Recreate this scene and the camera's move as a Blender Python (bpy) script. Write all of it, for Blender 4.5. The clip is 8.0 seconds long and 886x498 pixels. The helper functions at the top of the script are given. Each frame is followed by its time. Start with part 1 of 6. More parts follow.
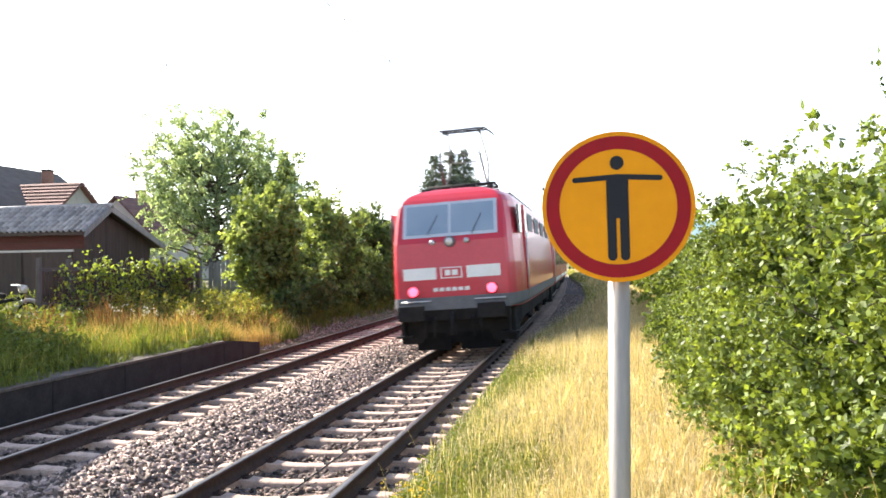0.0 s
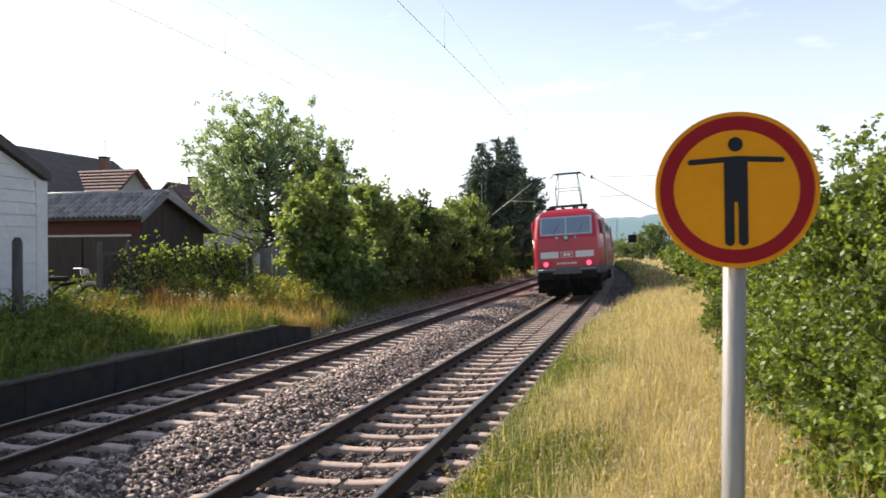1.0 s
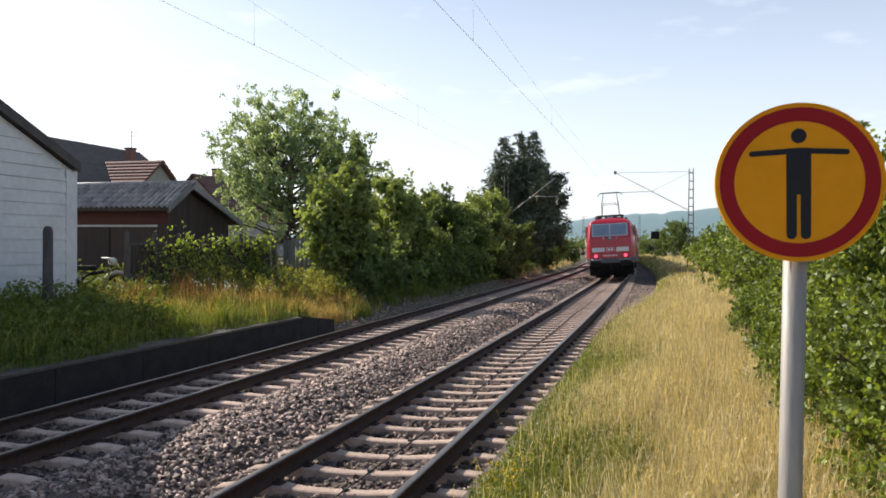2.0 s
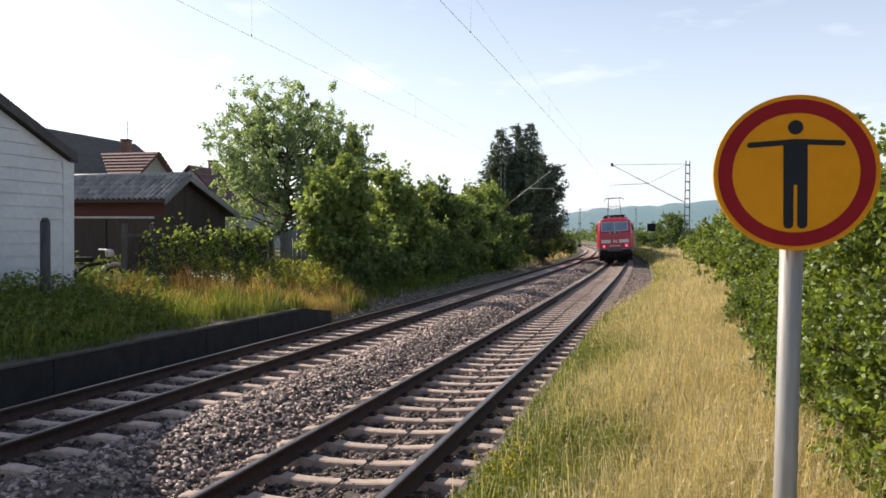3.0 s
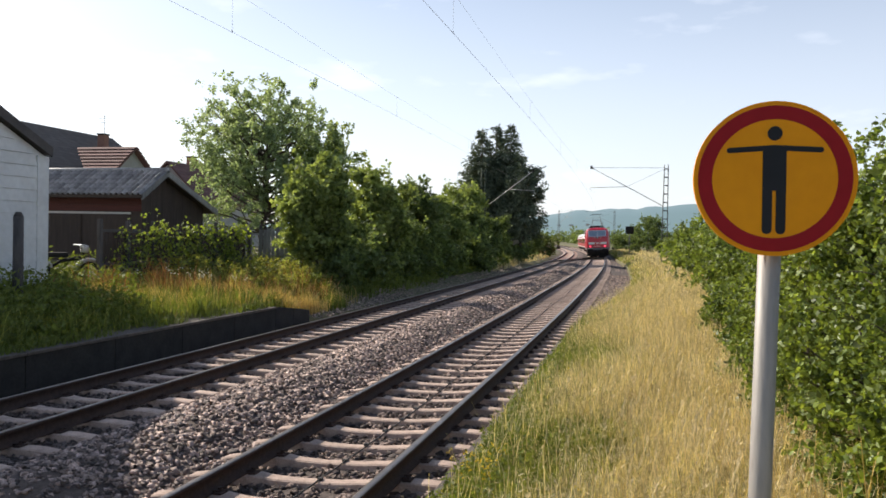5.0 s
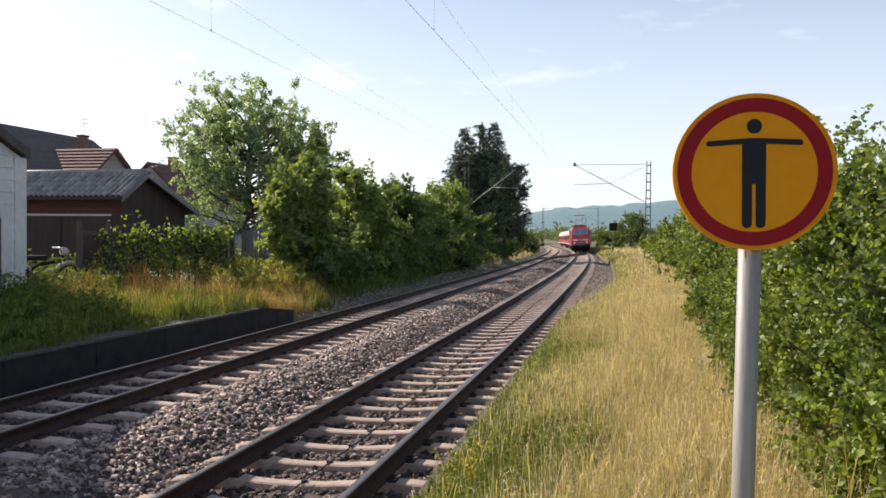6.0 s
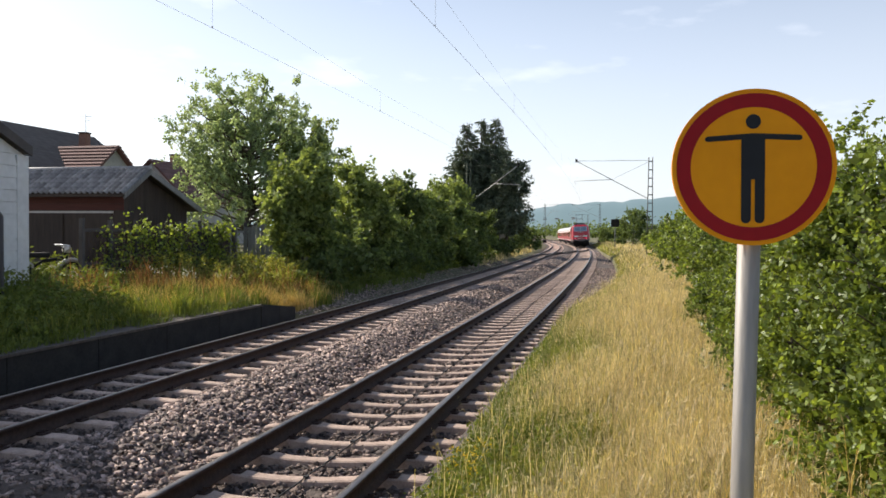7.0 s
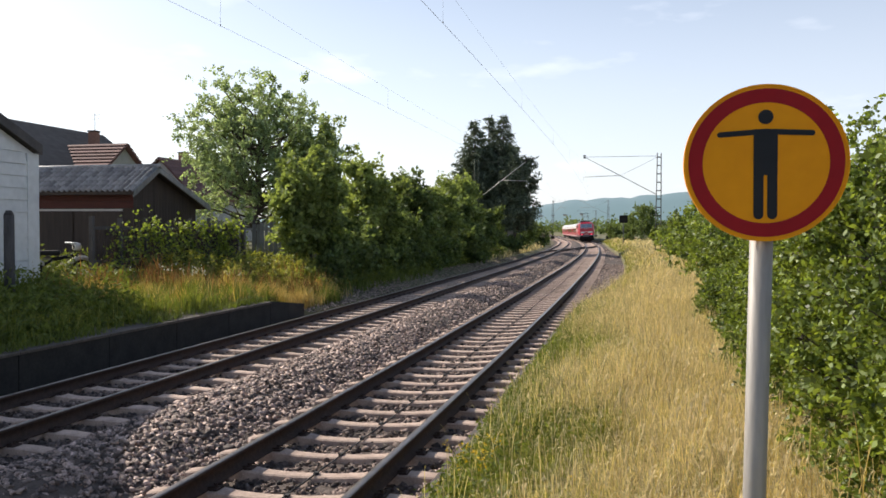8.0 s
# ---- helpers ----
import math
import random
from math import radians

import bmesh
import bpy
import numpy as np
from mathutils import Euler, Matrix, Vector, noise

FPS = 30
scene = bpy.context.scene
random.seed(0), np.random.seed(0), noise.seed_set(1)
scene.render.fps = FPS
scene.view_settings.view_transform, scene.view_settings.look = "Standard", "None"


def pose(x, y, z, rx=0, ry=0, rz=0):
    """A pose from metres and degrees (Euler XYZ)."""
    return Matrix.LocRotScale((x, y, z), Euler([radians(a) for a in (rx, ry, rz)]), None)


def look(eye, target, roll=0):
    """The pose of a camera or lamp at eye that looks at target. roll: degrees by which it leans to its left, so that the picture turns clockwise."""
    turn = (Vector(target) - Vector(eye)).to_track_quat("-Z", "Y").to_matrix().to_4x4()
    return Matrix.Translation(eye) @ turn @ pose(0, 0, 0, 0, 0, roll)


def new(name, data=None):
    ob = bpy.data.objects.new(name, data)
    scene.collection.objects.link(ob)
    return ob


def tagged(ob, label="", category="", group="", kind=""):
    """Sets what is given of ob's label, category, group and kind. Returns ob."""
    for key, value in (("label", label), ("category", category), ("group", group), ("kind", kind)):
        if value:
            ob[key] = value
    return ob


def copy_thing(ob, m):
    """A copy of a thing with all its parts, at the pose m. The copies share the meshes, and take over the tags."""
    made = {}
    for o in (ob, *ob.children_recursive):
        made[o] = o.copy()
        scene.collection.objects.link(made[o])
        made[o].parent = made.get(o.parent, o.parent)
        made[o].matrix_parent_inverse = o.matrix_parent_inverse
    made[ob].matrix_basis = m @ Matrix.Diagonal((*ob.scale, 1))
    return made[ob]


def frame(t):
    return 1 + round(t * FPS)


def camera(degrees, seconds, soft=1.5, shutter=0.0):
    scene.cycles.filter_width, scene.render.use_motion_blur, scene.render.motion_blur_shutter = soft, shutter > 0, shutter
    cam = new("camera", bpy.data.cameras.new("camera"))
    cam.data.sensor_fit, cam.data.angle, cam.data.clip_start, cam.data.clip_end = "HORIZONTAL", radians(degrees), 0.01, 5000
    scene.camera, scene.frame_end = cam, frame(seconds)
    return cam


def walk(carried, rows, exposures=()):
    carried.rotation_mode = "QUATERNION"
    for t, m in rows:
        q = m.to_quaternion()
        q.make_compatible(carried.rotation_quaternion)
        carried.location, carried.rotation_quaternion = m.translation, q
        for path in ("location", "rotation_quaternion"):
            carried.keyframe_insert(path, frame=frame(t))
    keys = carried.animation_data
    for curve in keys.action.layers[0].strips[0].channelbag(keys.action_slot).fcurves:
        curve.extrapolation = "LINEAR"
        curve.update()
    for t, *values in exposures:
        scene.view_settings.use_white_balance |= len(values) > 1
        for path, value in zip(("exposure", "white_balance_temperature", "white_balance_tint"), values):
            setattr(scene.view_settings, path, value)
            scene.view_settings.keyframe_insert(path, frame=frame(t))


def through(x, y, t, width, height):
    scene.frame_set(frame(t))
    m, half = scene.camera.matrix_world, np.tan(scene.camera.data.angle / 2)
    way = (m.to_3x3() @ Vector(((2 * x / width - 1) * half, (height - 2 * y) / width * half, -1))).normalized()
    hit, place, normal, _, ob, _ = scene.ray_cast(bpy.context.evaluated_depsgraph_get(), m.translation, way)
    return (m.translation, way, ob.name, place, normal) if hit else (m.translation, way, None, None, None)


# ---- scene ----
cam = camera(60.6, 8.0, soft=1.6, shutter=0.5)
EXPOSURES = [(0.0, 1.53), (0.5, 0.9), (1.0, 0.5), (1.5, 0.34), (2.0, 0.27), (8.0, 0.22)]
PATH = [
    (0, (3.081, -6.349, 2.073), (2.677, -4.391, 2.104), -0.8),
    (0.5, (3.012, -6.359, 2.069), (2.593, -4.404, 2.097), 0.3),
    (1, (2.914, -6.353, 2.063), (2.396, -4.421, 2.063), -0.3),
    (1.5, (2.857, -6.371, 2.059), (2.324, -4.443, 2.092), -0.4),
    (2, (2.827, -6.368, 2.051), (2.257, -4.451, 2.036), 0.4),
    (2.2, (2.818, -6.374, 2.048), (2.258, -4.454, 2.02), -0.1),
    (3.5, (2.821, -6.417, 2.043), (2.25, -4.501, 2.0), 1.0),
    (4, (2.822, -6.416, 2.043), (2.23, -4.506, 1.989), 1.1),
    (4.5, (2.815, -6.413, 2.046), (2.262, -4.491, 2.009), 1.4),
    (6, (2.825, -6.354, 2.043), (2.356, -4.41, 2.005), 0.6),
    (6.5, (2.833, -6.352, 2.043), (2.363, -4.409, 1.997), 0.7),
    (7, (2.832, -6.358, 2.041), (2.358, -4.415, 1.994), 0.5),
    (7.5, (2.828, -6.36, 2.041), (2.345, -4.42, 1.983), 0.4),
    (8, (2.824, -6.361, 2.042), (2.33, -4.424, 1.986), 0.3),
]
walk(cam, [(t, look(eye, goal, roll)) for t, eye, goal, roll in PATH], EXPOSURES)

# ---- light ----
SUN_AZ, SUN_EL = 68.0, 35.0  # degrees left of the track's direction, and above the horizon
world = bpy.data.worlds.new("sky")
scene.world = world
world.use_nodes = True
wn = world.node_tree
sky = wn.nodes.new("ShaderNodeTexSky")
sky.sky_type, sky.sun_disc = "NISHITA", False
sky.sun_elevation, sky.sun_rotation = radians(SUN_EL), radians(-SUN_AZ)
sky.air_density, sky.dust_density, sky.ozone_density = 1.05, 1.3, 1.6
back = wn.nodes["Background"]
back.inputs["Strength"].default_value = 0.11
# summer haze whitens the sky towards the horizon
rise = wn.nodes.new("ShaderNodeTexGradient")
rise.texture_mapping.mapping_x = "Z"
amount = wn.nodes.new("ShaderNodeMapRange")
amount.interpolation_type = "SMOOTHSTEP"
for k, v in enumerate((0.0, 0.6, 0.5, 0.0)):
    amount.inputs[k + 1].default_value = v
haze = wn.nodes.new("ShaderNodeMix")
haze.data_type = "RGBA"
haze.inputs[7].default_value = (10.6, 11.0, 12.3, 1)
wn.links.new(rise.outputs[0], amount.inputs[0])
wn.links.new(amount.outputs[0], haze.inputs[0])
wn.links.new(sky.outputs[0], haze.inputs[6])
spot, stretch, wisp = wn.nodes.new("ShaderNodeTexCoord"), wn.nodes.new("ShaderNodeMapping"), wn.nodes.new("ShaderNodeTexNoise")
stretch.inputs["Scale"].default_value = (1, 1, 3.2)
wisp.inputs["Scale"].default_value, wisp.inputs["Detail"].default_value = 7.0, 5.0
thin, veil = wn.nodes.new("ShaderNodeMapRange"), wn.nodes.new("ShaderNodeMix")
for k, v in enumerate((0.6, 0.85, 0.0, 0.4)):
    thin.inputs[k + 1].default_value = v
veil.data_type = "RGBA"
veil.inputs[7].default_value = (11.6, 11.7, 12.4, 1)
wn.links.new(spot.outputs["Generated"], stretch.inputs[0])
wn.links.new(stretch.outputs[0], wisp.inputs["Vector"])
wn.links.new(wisp.outputs[0], thin.inputs[0])
wn.links.new(thin.outputs[0], veil.inputs[0])
wn.links.new(haze.outputs[2], veil.inputs[6])
wn.links.new(veil.outputs[2], back.inputs["Color"])
sun = new("sun", bpy.data.lights.new("sun", "SUN"))
sun.data.energy, sun.data.angle, sun.data.color = 5.0, radians(0.5), (1.0, 0.915, 0.80)
a, e = radians(SUN_AZ), radians(SUN_EL)
sun_dir = Vector((-math.sin(a) * math.cos(e), math.cos(a) * math.cos(e), math.sin(e)))
sun.matrix_world = look(sun_dir * 60, (0, 0, 0))


# ---- materials ----
def material(name, dark, light, scale=8.0, rough=0.7, bump=0.0, metal=0.0, island=0.0, spread=0.0, coat=0.0,
             spec=0.5, through=0.0, clear=1.0, detail=6.0, fine=6.0, stretch=(1, 1, 1)):
    """A surface whose colour runs from dark to light by a coarse and a fine noise. island, spread: how far single pieces differ.
    through: the share of light that passes (leaves); clear: how brightly it passes."""
    m = bpy.data.materials.new(name)
    m.use_nodes = True
    n, k = m.node_tree.nodes, m.node_tree.links.new
    b = n["Principled BSDF"]
    where = n.new("ShaderNodeTexCoord")
    mapping = n.new("ShaderNodeMapping")
    mapping.inputs["Scale"].default_value = stretch
    k(where.outputs["Object"], mapping.inputs[0])
    coarse, grain = n.new("ShaderNodeTexNoise"), n.new("ShaderNodeTexNoise")
    coarse.inputs["Scale"].default_value, coarse.inputs["Detail"].default_value = scale, detail
    grain.inputs["Scale"].default_value, grain.inputs["Detail"].default_value = scale * fine, 3.0
    k(mapping.outputs[0], coarse.inputs["Vector"]), k(mapping.outputs[0], grain.inputs["Vector"])
    add = n.new("ShaderNodeMath")
    add.operation = "MULTIPLY_ADD"
    add.inputs[1].default_value = 0.45
    k(grain.outputs[0], add.inputs[0])
    half = n.new("ShaderNodeMath")
    half.operation = "MULTIPLY"
    half.inputs[1].default_value = 0.55
    k(coarse.outputs[0], half.inputs[0]), k(half.outputs[0], add.inputs[2])
    ramp = n.new("ShaderNodeMapRange")
    ramp.inputs[1].default_value, ramp.inputs[2].default_value = 0.3, 0.7
    k(add.outputs[0], ramp.inputs[0])
    mix = n.new("ShaderNodeMix")
    mix.data_type = "RGBA"
    mix.inputs[6].default_value, mix.inputs[7].default_value = (*dark, 1), (*light, 1)
    k(ramp.outputs[0], mix.inputs[0])
    colour = mix.outputs[2]
    if island or spread:
        hsv = n.new("ShaderNodeHueSaturation")
        source = n.new("ShaderNodeNewGeometry").outputs["Random Per Island"] if island else n.new("ShaderNodeObjectInfo").outputs["Random"]
        amount = island or spread
        value = n.new("ShaderNodeMapRange")
        value.inputs[3].default_value, value.inputs[4].default_value = 1 - amount, 1 + amount
        k(source, value.inputs[0]), k(value.outputs[0], hsv.inputs["Value"])
        k(colour, hsv.inputs["Color"])
        colour = hsv.outputs[0]
    k(colour, b.inputs["Base Color"])
    b.inputs["Metallic"].default_value = metal
    b.inputs["Specular IOR Level"].default_value = spec
    b.inputs["Coat Weight"].default_value = coat
    gloss = n.new("ShaderNodeMapRange")
    gloss.inputs[3].default_value, gloss.inputs[4].default_value = max(0.02, rough - 0.12), min(1.0, rough + 0.12)
    k(grain.outputs[0], gloss.inputs[0]), k(gloss.outputs[0], b.inputs["Roughness"])
    if bump:
        bumps = n.new("ShaderNodeBump")
        bumps.inputs["Strength"].default_value, bumps.inputs["Distance"].default_value = bump, 0.02
        k(add.outputs[0], bumps.inputs["Height"]), k(bumps.outputs[0], b.inputs["Normal"])
    if through:
        t, both = n.new("ShaderNodeBsdfTranslucent"), n.new("ShaderNodeMixShader")
        tint = n.new("ShaderNodeMix")
        tint.data_type, tint.blend_type = "RGBA", "MULTIPLY"
        tint.inputs[0].default_value, tint.inputs[7].default_value = 1.0, (1.3 * clear, 1.22 * clear, 0.55 * clear, 1)
        k(colour, tint.inputs[6]), k(tint.outputs[2], t.inputs["Color"])
        both.inputs[0].default_value = through
        k(b.outputs[0], both.inputs[1]), k(t.outputs[0], both.inputs[2])
        k(both.outputs[0], n["Material Output"].inputs["Surface"])
    return m


def glow(name, colour, strength):
    m = bpy.data.materials.new(name)
    m.use_nodes = True
    b = m.node_tree.nodes["Principled BSDF"]
    b.inputs["Base Color"].default_value = (*colour, 1)
    b.inputs["Emission Color"].default_value = (*colour, 1)
    b.inputs["Emission Strength"].default_value = strength
    return m


M_SOIL = material("soil_and_turf", (0.07, 0.075, 0.025), (0.2, 0.17, 0.08), 1.5, 0.95, 0.6)
M_BALLAST_BED = material("ballast_dust", (0.045, 0.033, 0.027), (0.17, 0.127, 0.105), 22, 0.95, 0.8)
M_STONE = material("ballast_stone", (0.06, 0.042, 0.034), (0.61, 0.455, 0.385), 14, 0.75, 0.3, island=0.85)
M_STONE_STAINED = material("stained_ballast_stone", (0.042, 0.031, 0.026), (0.29, 0.212, 0.178), 14, 0.85, 0.3, island=0.75)
M_CONCRETE = material("sleeper_concrete", (0.31, 0.22, 0.172), (0.67, 0.50, 0.405), 9, 0.9, 0.35, spread=0.14)
# weathered, and taken near black to hold the platform face's shade
M_OLD_CONCRETE = material("shade_darkened_old_concrete", (0.011, 0.010, 0.0095), (0.045, 0.04, 0.036), 3, 0.95, 0.5)
M_KERB = material("kerb_concrete", (0.06, 0.05, 0.042), (0.16, 0.13, 0.108), 7, 0.95, 0.5)
M_RUST = material("rusted_rail_steel", (0.028, 0.017, 0.013), (0.085, 0.047, 0.035), 20, 0.8, 0.3, metal=0.15)
M_RAIL_TOP = material("polished_rail_steel", (0.12, 0.098, 0.087), (0.24, 0.205, 0.183), 12, 0.34, metal=0.7)
M_CABLE = material("black_cable", (0.012, 0.012, 0.012), (0.04, 0.035, 0.03), 20, 0.7)
M_WIRE = material("copper_wire", (0.2, 0.19, 0.18), (0.3, 0.28, 0.26), 10, 0.6, metal=0.4)
M_GALV = material("galvanised_steel", (0.36, 0.35, 0.33), (0.52, 0.51, 0.49), 18, 0.5, 0.1, metal=0.55)
M_SIGN_POST = material("weathered_zinc", (0.25, 0.23, 0.205), (0.37, 0.34, 0.305), 16, 0.55, 0.1, metal=0.12, stretch=(1, 1, 0.15))
M_MAST = material("mast_steel", (0.09, 0.095, 0.09), (0.18, 0.185, 0.175), 6, 0.7, metal=0.3)
M_SIGN_YELLOW = material("sign_yellow", (0.72, 0.275, 0.005), (0.82, 0.33, 0.008), 4, 0.5, spec=0.12)
M_SIGN_RED = material("sign_red", (0.25, 0.008, 0.014), (0.32, 0.013, 0.02), 4, 0.5, spec=0.12)
M_SIGN_BLACK = material("sign_black", (0.008, 0.010, 0.014), (0.016, 0.018, 0.024), 4, 0.5, spec=0.2)
M_GRASS_DRY = material("dry_grass", (0.42, 0.33, 0.165), (0.82, 0.70, 0.45), 2.0, 0.75, island=0.5, through=0.34)
M_GRASS_GREEN = material("green_grass", (0.135, 0.16, 0.028), (0.40, 0.40, 0.11), 2.0, 0.7, island=0.45, through=0.48)
M_GRASS_GOLD = material("golden_grass", (0.40, 0.28, 0.10), (0.66, 0.50, 0.22), 1.5, 0.75, island=0.35, through=0.35)
M_DOCK = material("dock_stalk", (0.17, 0.075, 0.03), (0.36, 0.19, 0.08), 1.5, 0.8, island=0.4, through=0.3)
M_WEED = material("meadow_weed", (0.085, 0.12, 0.022), (0.22, 0.26, 0.06), 3.0, 0.7, island=0.35, through=0.4)
M_FLOWER = material("yellow_petals", (0.62, 0.42, 0.01), (0.85, 0.6, 0.03), 3.0, 0.6, island=0.2, through=0.2)
M_FLOWER_WHITE = material("white_petals", (0.6, 0.6, 0.52), (0.8, 0.8, 0.74), 3.0, 0.6, island=0.15, through=0.2)
M_HEDGE = material("hedge_leaf", (0.055, 0.092, 0.018), (0.25, 0.305, 0.068), 1.6, 0.5, island=0.6, through=0.37, clear=1.45)
M_WALNUT = material("walnut_leaf", (0.125, 0.175, 0.115), (0.30, 0.375, 0.255), 0.5, 0.5, island=0.4, spec=0.4, through=0.52, clear=1.5)
M_BUSH = material("bush_leaf", (0.037, 0.062, 0.024), (0.205, 0.265, 0.105), 0.8, 0.6, island=0.4, spec=0.3, through=0.42, clear=1.35)
M_BUSH_LIGHT = material("light_bush_leaf", (0.075, 0.115, 0.04), (0.30, 0.36, 0.145), 0.8, 0.6, island=0.4, spec=0.2, through=0.45, clear=1.4)
M_SPRUCE = material("spruce_needles", (0.055, 0.08, 0.052), (0.15, 0.18, 0.115), 1.0, 0.7, island=0.4, through=0.12)
M_VINE = material("vine_leaf", (0.07, 0.11, 0.018), (0.22, 0.27, 0.06), 2.0, 0.6, island=0.4, through=0.5, clear=1.7)
M_BARK = material("bark", (0.05, 0.04, 0.03), (0.14, 0.11, 0.085), 12, 0.9, 0.7, stretch=(1, 1, 0.3))
M_TRAIN_RED = material("train_red", (0.42, 0.011, 0.028), (0.53, 0.02, 0.043), 0.7, 0.38, coat=0.32, fine=20)
M_TRAIN_DARK = material("underframe_black", (0.007, 0.007, 0.008), (0.026, 0.024, 0.023), 5, 0.85, 0.2, spec=0.25)
M_TRAIN_GREY = material("skirt_grey", (0.075, 0.08, 0.088), (0.14, 0.145, 0.155), 3, 0.6)
M_TRAIN_WHITE = material("train_white", (0.66, 0.66, 0.63), (0.78, 0.78, 0.75), 2, 0.45)
M_ROOF_GREY = material("train_roof_grey", (0.42, 0.42, 0.42), (0.58, 0.58, 0.57), 1.2, 0.5)
M_ALU = material("aluminium_trim", (0.45, 0.46, 0.47), (0.6, 0.61, 0.62), 10, 0.4, metal=0.6)
# pale blue base colour imitates sky mirrored in the glass
M_WINDSCREEN = material("windscreen_sky_reflection", (0.20, 0.26, 0.33), (0.28, 0.34, 0.41), 0.5, 0.12, fine=2.0, coat=1.0)
M_DARK_GLASS = material("tinted_glass", (0.01, 0.012, 0.014), (0.02, 0.024, 0.028), 2, 0.12, coat=0.6)
M_LAMP_RED = glow("lit_tail_lamp", (1.0, 0.08, 0.14), 1.7)
M_LAMP_GLASS = material("lamp_glass", (0.5, 0.48, 0.46), (0.65, 0.63, 0.6), 10, 0.2, coat=0.5)
M_WHITE_WALL = material("whitewashed_siding", (0.52, 0.53, 0.535), (0.68, 0.69, 0.695), 1.3, 0.85, 0.2)
M_ROOF_DARK = material("dark_roof_tile", (0.045, 0.04, 0.039), (0.095, 0.085, 0.082), 2, 0.85, 0.3, spread=0.15)
M_ROOF_RED = material("red_roof_tile", (0.14, 0.068, 0.056), (0.24, 0.125, 0.105), 2, 0.85, 0.3, spread=0.2)
M_SHED_TILE = material("weathered_grey_tile", (0.11, 0.10, 0.097), (0.42, 0.40, 0.385), 3, 0.6, 0.3, spread=0.35)
M_SHED_WOOD = material("dark_stained_boards", (0.035, 0.025, 0.02), (0.075, 0.052, 0.042), 4, 0.8, 0.3, spread=0.12, stretch=(3, 3, 0.3))
M_SHED_RED = material("oxblood_boards", (0.065, 0.017, 0.014), (0.11, 0.032, 0.025), 4, 0.8, 0.3, spread=0.15, stretch=(0.3, 0.3, 3))
M_PLASTER = material("pale_plaster", (0.45, 0.43, 0.40), (0.6, 0.58, 0.54), 1.2, 0.9, 0.2)
M_BRICK = material("chimney_brick", (0.18, 0.09, 0.06), (0.32, 0.18, 0.13), 6, 0.9, 0.4)
M_GREY_WOOD = material("weathered_grey_boards", (0.16, 0.155, 0.15), (0.34, 0.33, 0.31), 4, 0.9, 0.4, spread=0.3, stretch=(3, 3, 0.3))
M_POST = material("tarred_post", (0.045, 0.04, 0.04), (0.11, 0.10, 0.095), 5, 0.9, 0.4, stretch=(2, 2, 0.4))
M_BLUE = material("blue_tarpaulin", (0.045, 0.06, 0.09), (0.09, 0.11, 0.15), 3, 0.6, 0.3)
# bluish emission paints the haze of distance over the dark forest colour
M_HILL = glow("forest_haze_glow", (0.23, 0.325, 0.355), 0.8)
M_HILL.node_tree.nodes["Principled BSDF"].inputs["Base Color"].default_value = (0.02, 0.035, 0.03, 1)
M_DARK_STEEL = material("green_mast_steel", (0.02, 0.03, 0.018), (0.05, 0.065, 0.035), 6, 0.8)


# ---- building tools ----
def mesh_object(name, bm, mat, parent=None, smooth=False):
    me = bpy.data.meshes.new(name)
    bm.to_mesh(me)
    bm.free()
    for m in mat if isinstance(mat, (list, tuple)) else [mat]:
        me.materials.append(m)
    if smooth:
        for p in me.polygons:
            p.use_smooth = True
    ob = new(name, me)
    if parent:
        ob.parent = parent
    return ob


def part(name, bm, mat, parent, label="", smooth=False):
    ob = mesh_object(name, bm, mat, parent, smooth)
    return tagged(ob, label) if label else ob


def thing(name, m=None, label="", category="", group="", kind=""):
    ob = new(name)
    ob.empty_display_size = 0.3
    if m is not None:
        ob.matrix_basis = m
    return tagged(ob, label, category, group, kind)


def fast_mesh(name, verts, faces, mat, parent=None, smooth=False):
    """A mesh from numpy arrays: verts (n, 3), faces (m, k)."""
    me = bpy.data.meshes.new(name)
    m, k = faces.shape
    me.vertices.add(len(verts)), me.loops.add(m * k), me.polygons.add(m)
    me.vertices.foreach_set("co", np.ascontiguousarray(verts, dtype=np.float32).ravel())
    me.loops.foreach_set("vertex_index", np.ascontiguousarray(faces, dtype=np.int32).ravel())
    me.polygons.foreach_set("loop_start", np.arange(0, m * k, k, dtype=np.int32))
    me.polygons.foreach_set("loop_total", np.full(m, k, dtype=np.int32))
    me.update(calc_edges=True)
    me.materials.append(mat)
    if smooth:
        me.polygons.foreach_set("use_smooth", np.ones(m, dtype=bool))
    ob = new(name, me)
    if parent:
        ob.parent = parent
    return ob


def box(bm, x0, x1, y0, y1, z0, z1, bevel=0.0, slot=0):
    made = bmesh.ops.create_cube(bm, size=1.0)["verts"]
    for v in made:
        v.co = Vector((x0 + (v.co.x + 0.5) * (x1 - x0), y0 + (v.co.y + 0.5) * (y1 - y0), z0 + (v.co.z + 0.5) * (z1 - z0)))
    faces = list({f for v in made for f in v.link_faces})
    for f in faces:
        f.material_index = slot
    if bevel:
        edges = list({e for v in made for e in v.link_edges})
        bmesh.ops.bevel(bm, geom=edges, offset=bevel, segments=2, affect="EDGES", profile=0.6)
    return made


def boxed(name, x0, x1, y0, y1, z0, z1, mat, parent, bevel=0.0, label=""):
    bm = bmesh.new()
    box(bm, x0, x1, y0, y1, z0, z1, bevel)
    return part(name, bm, mat, parent, label)


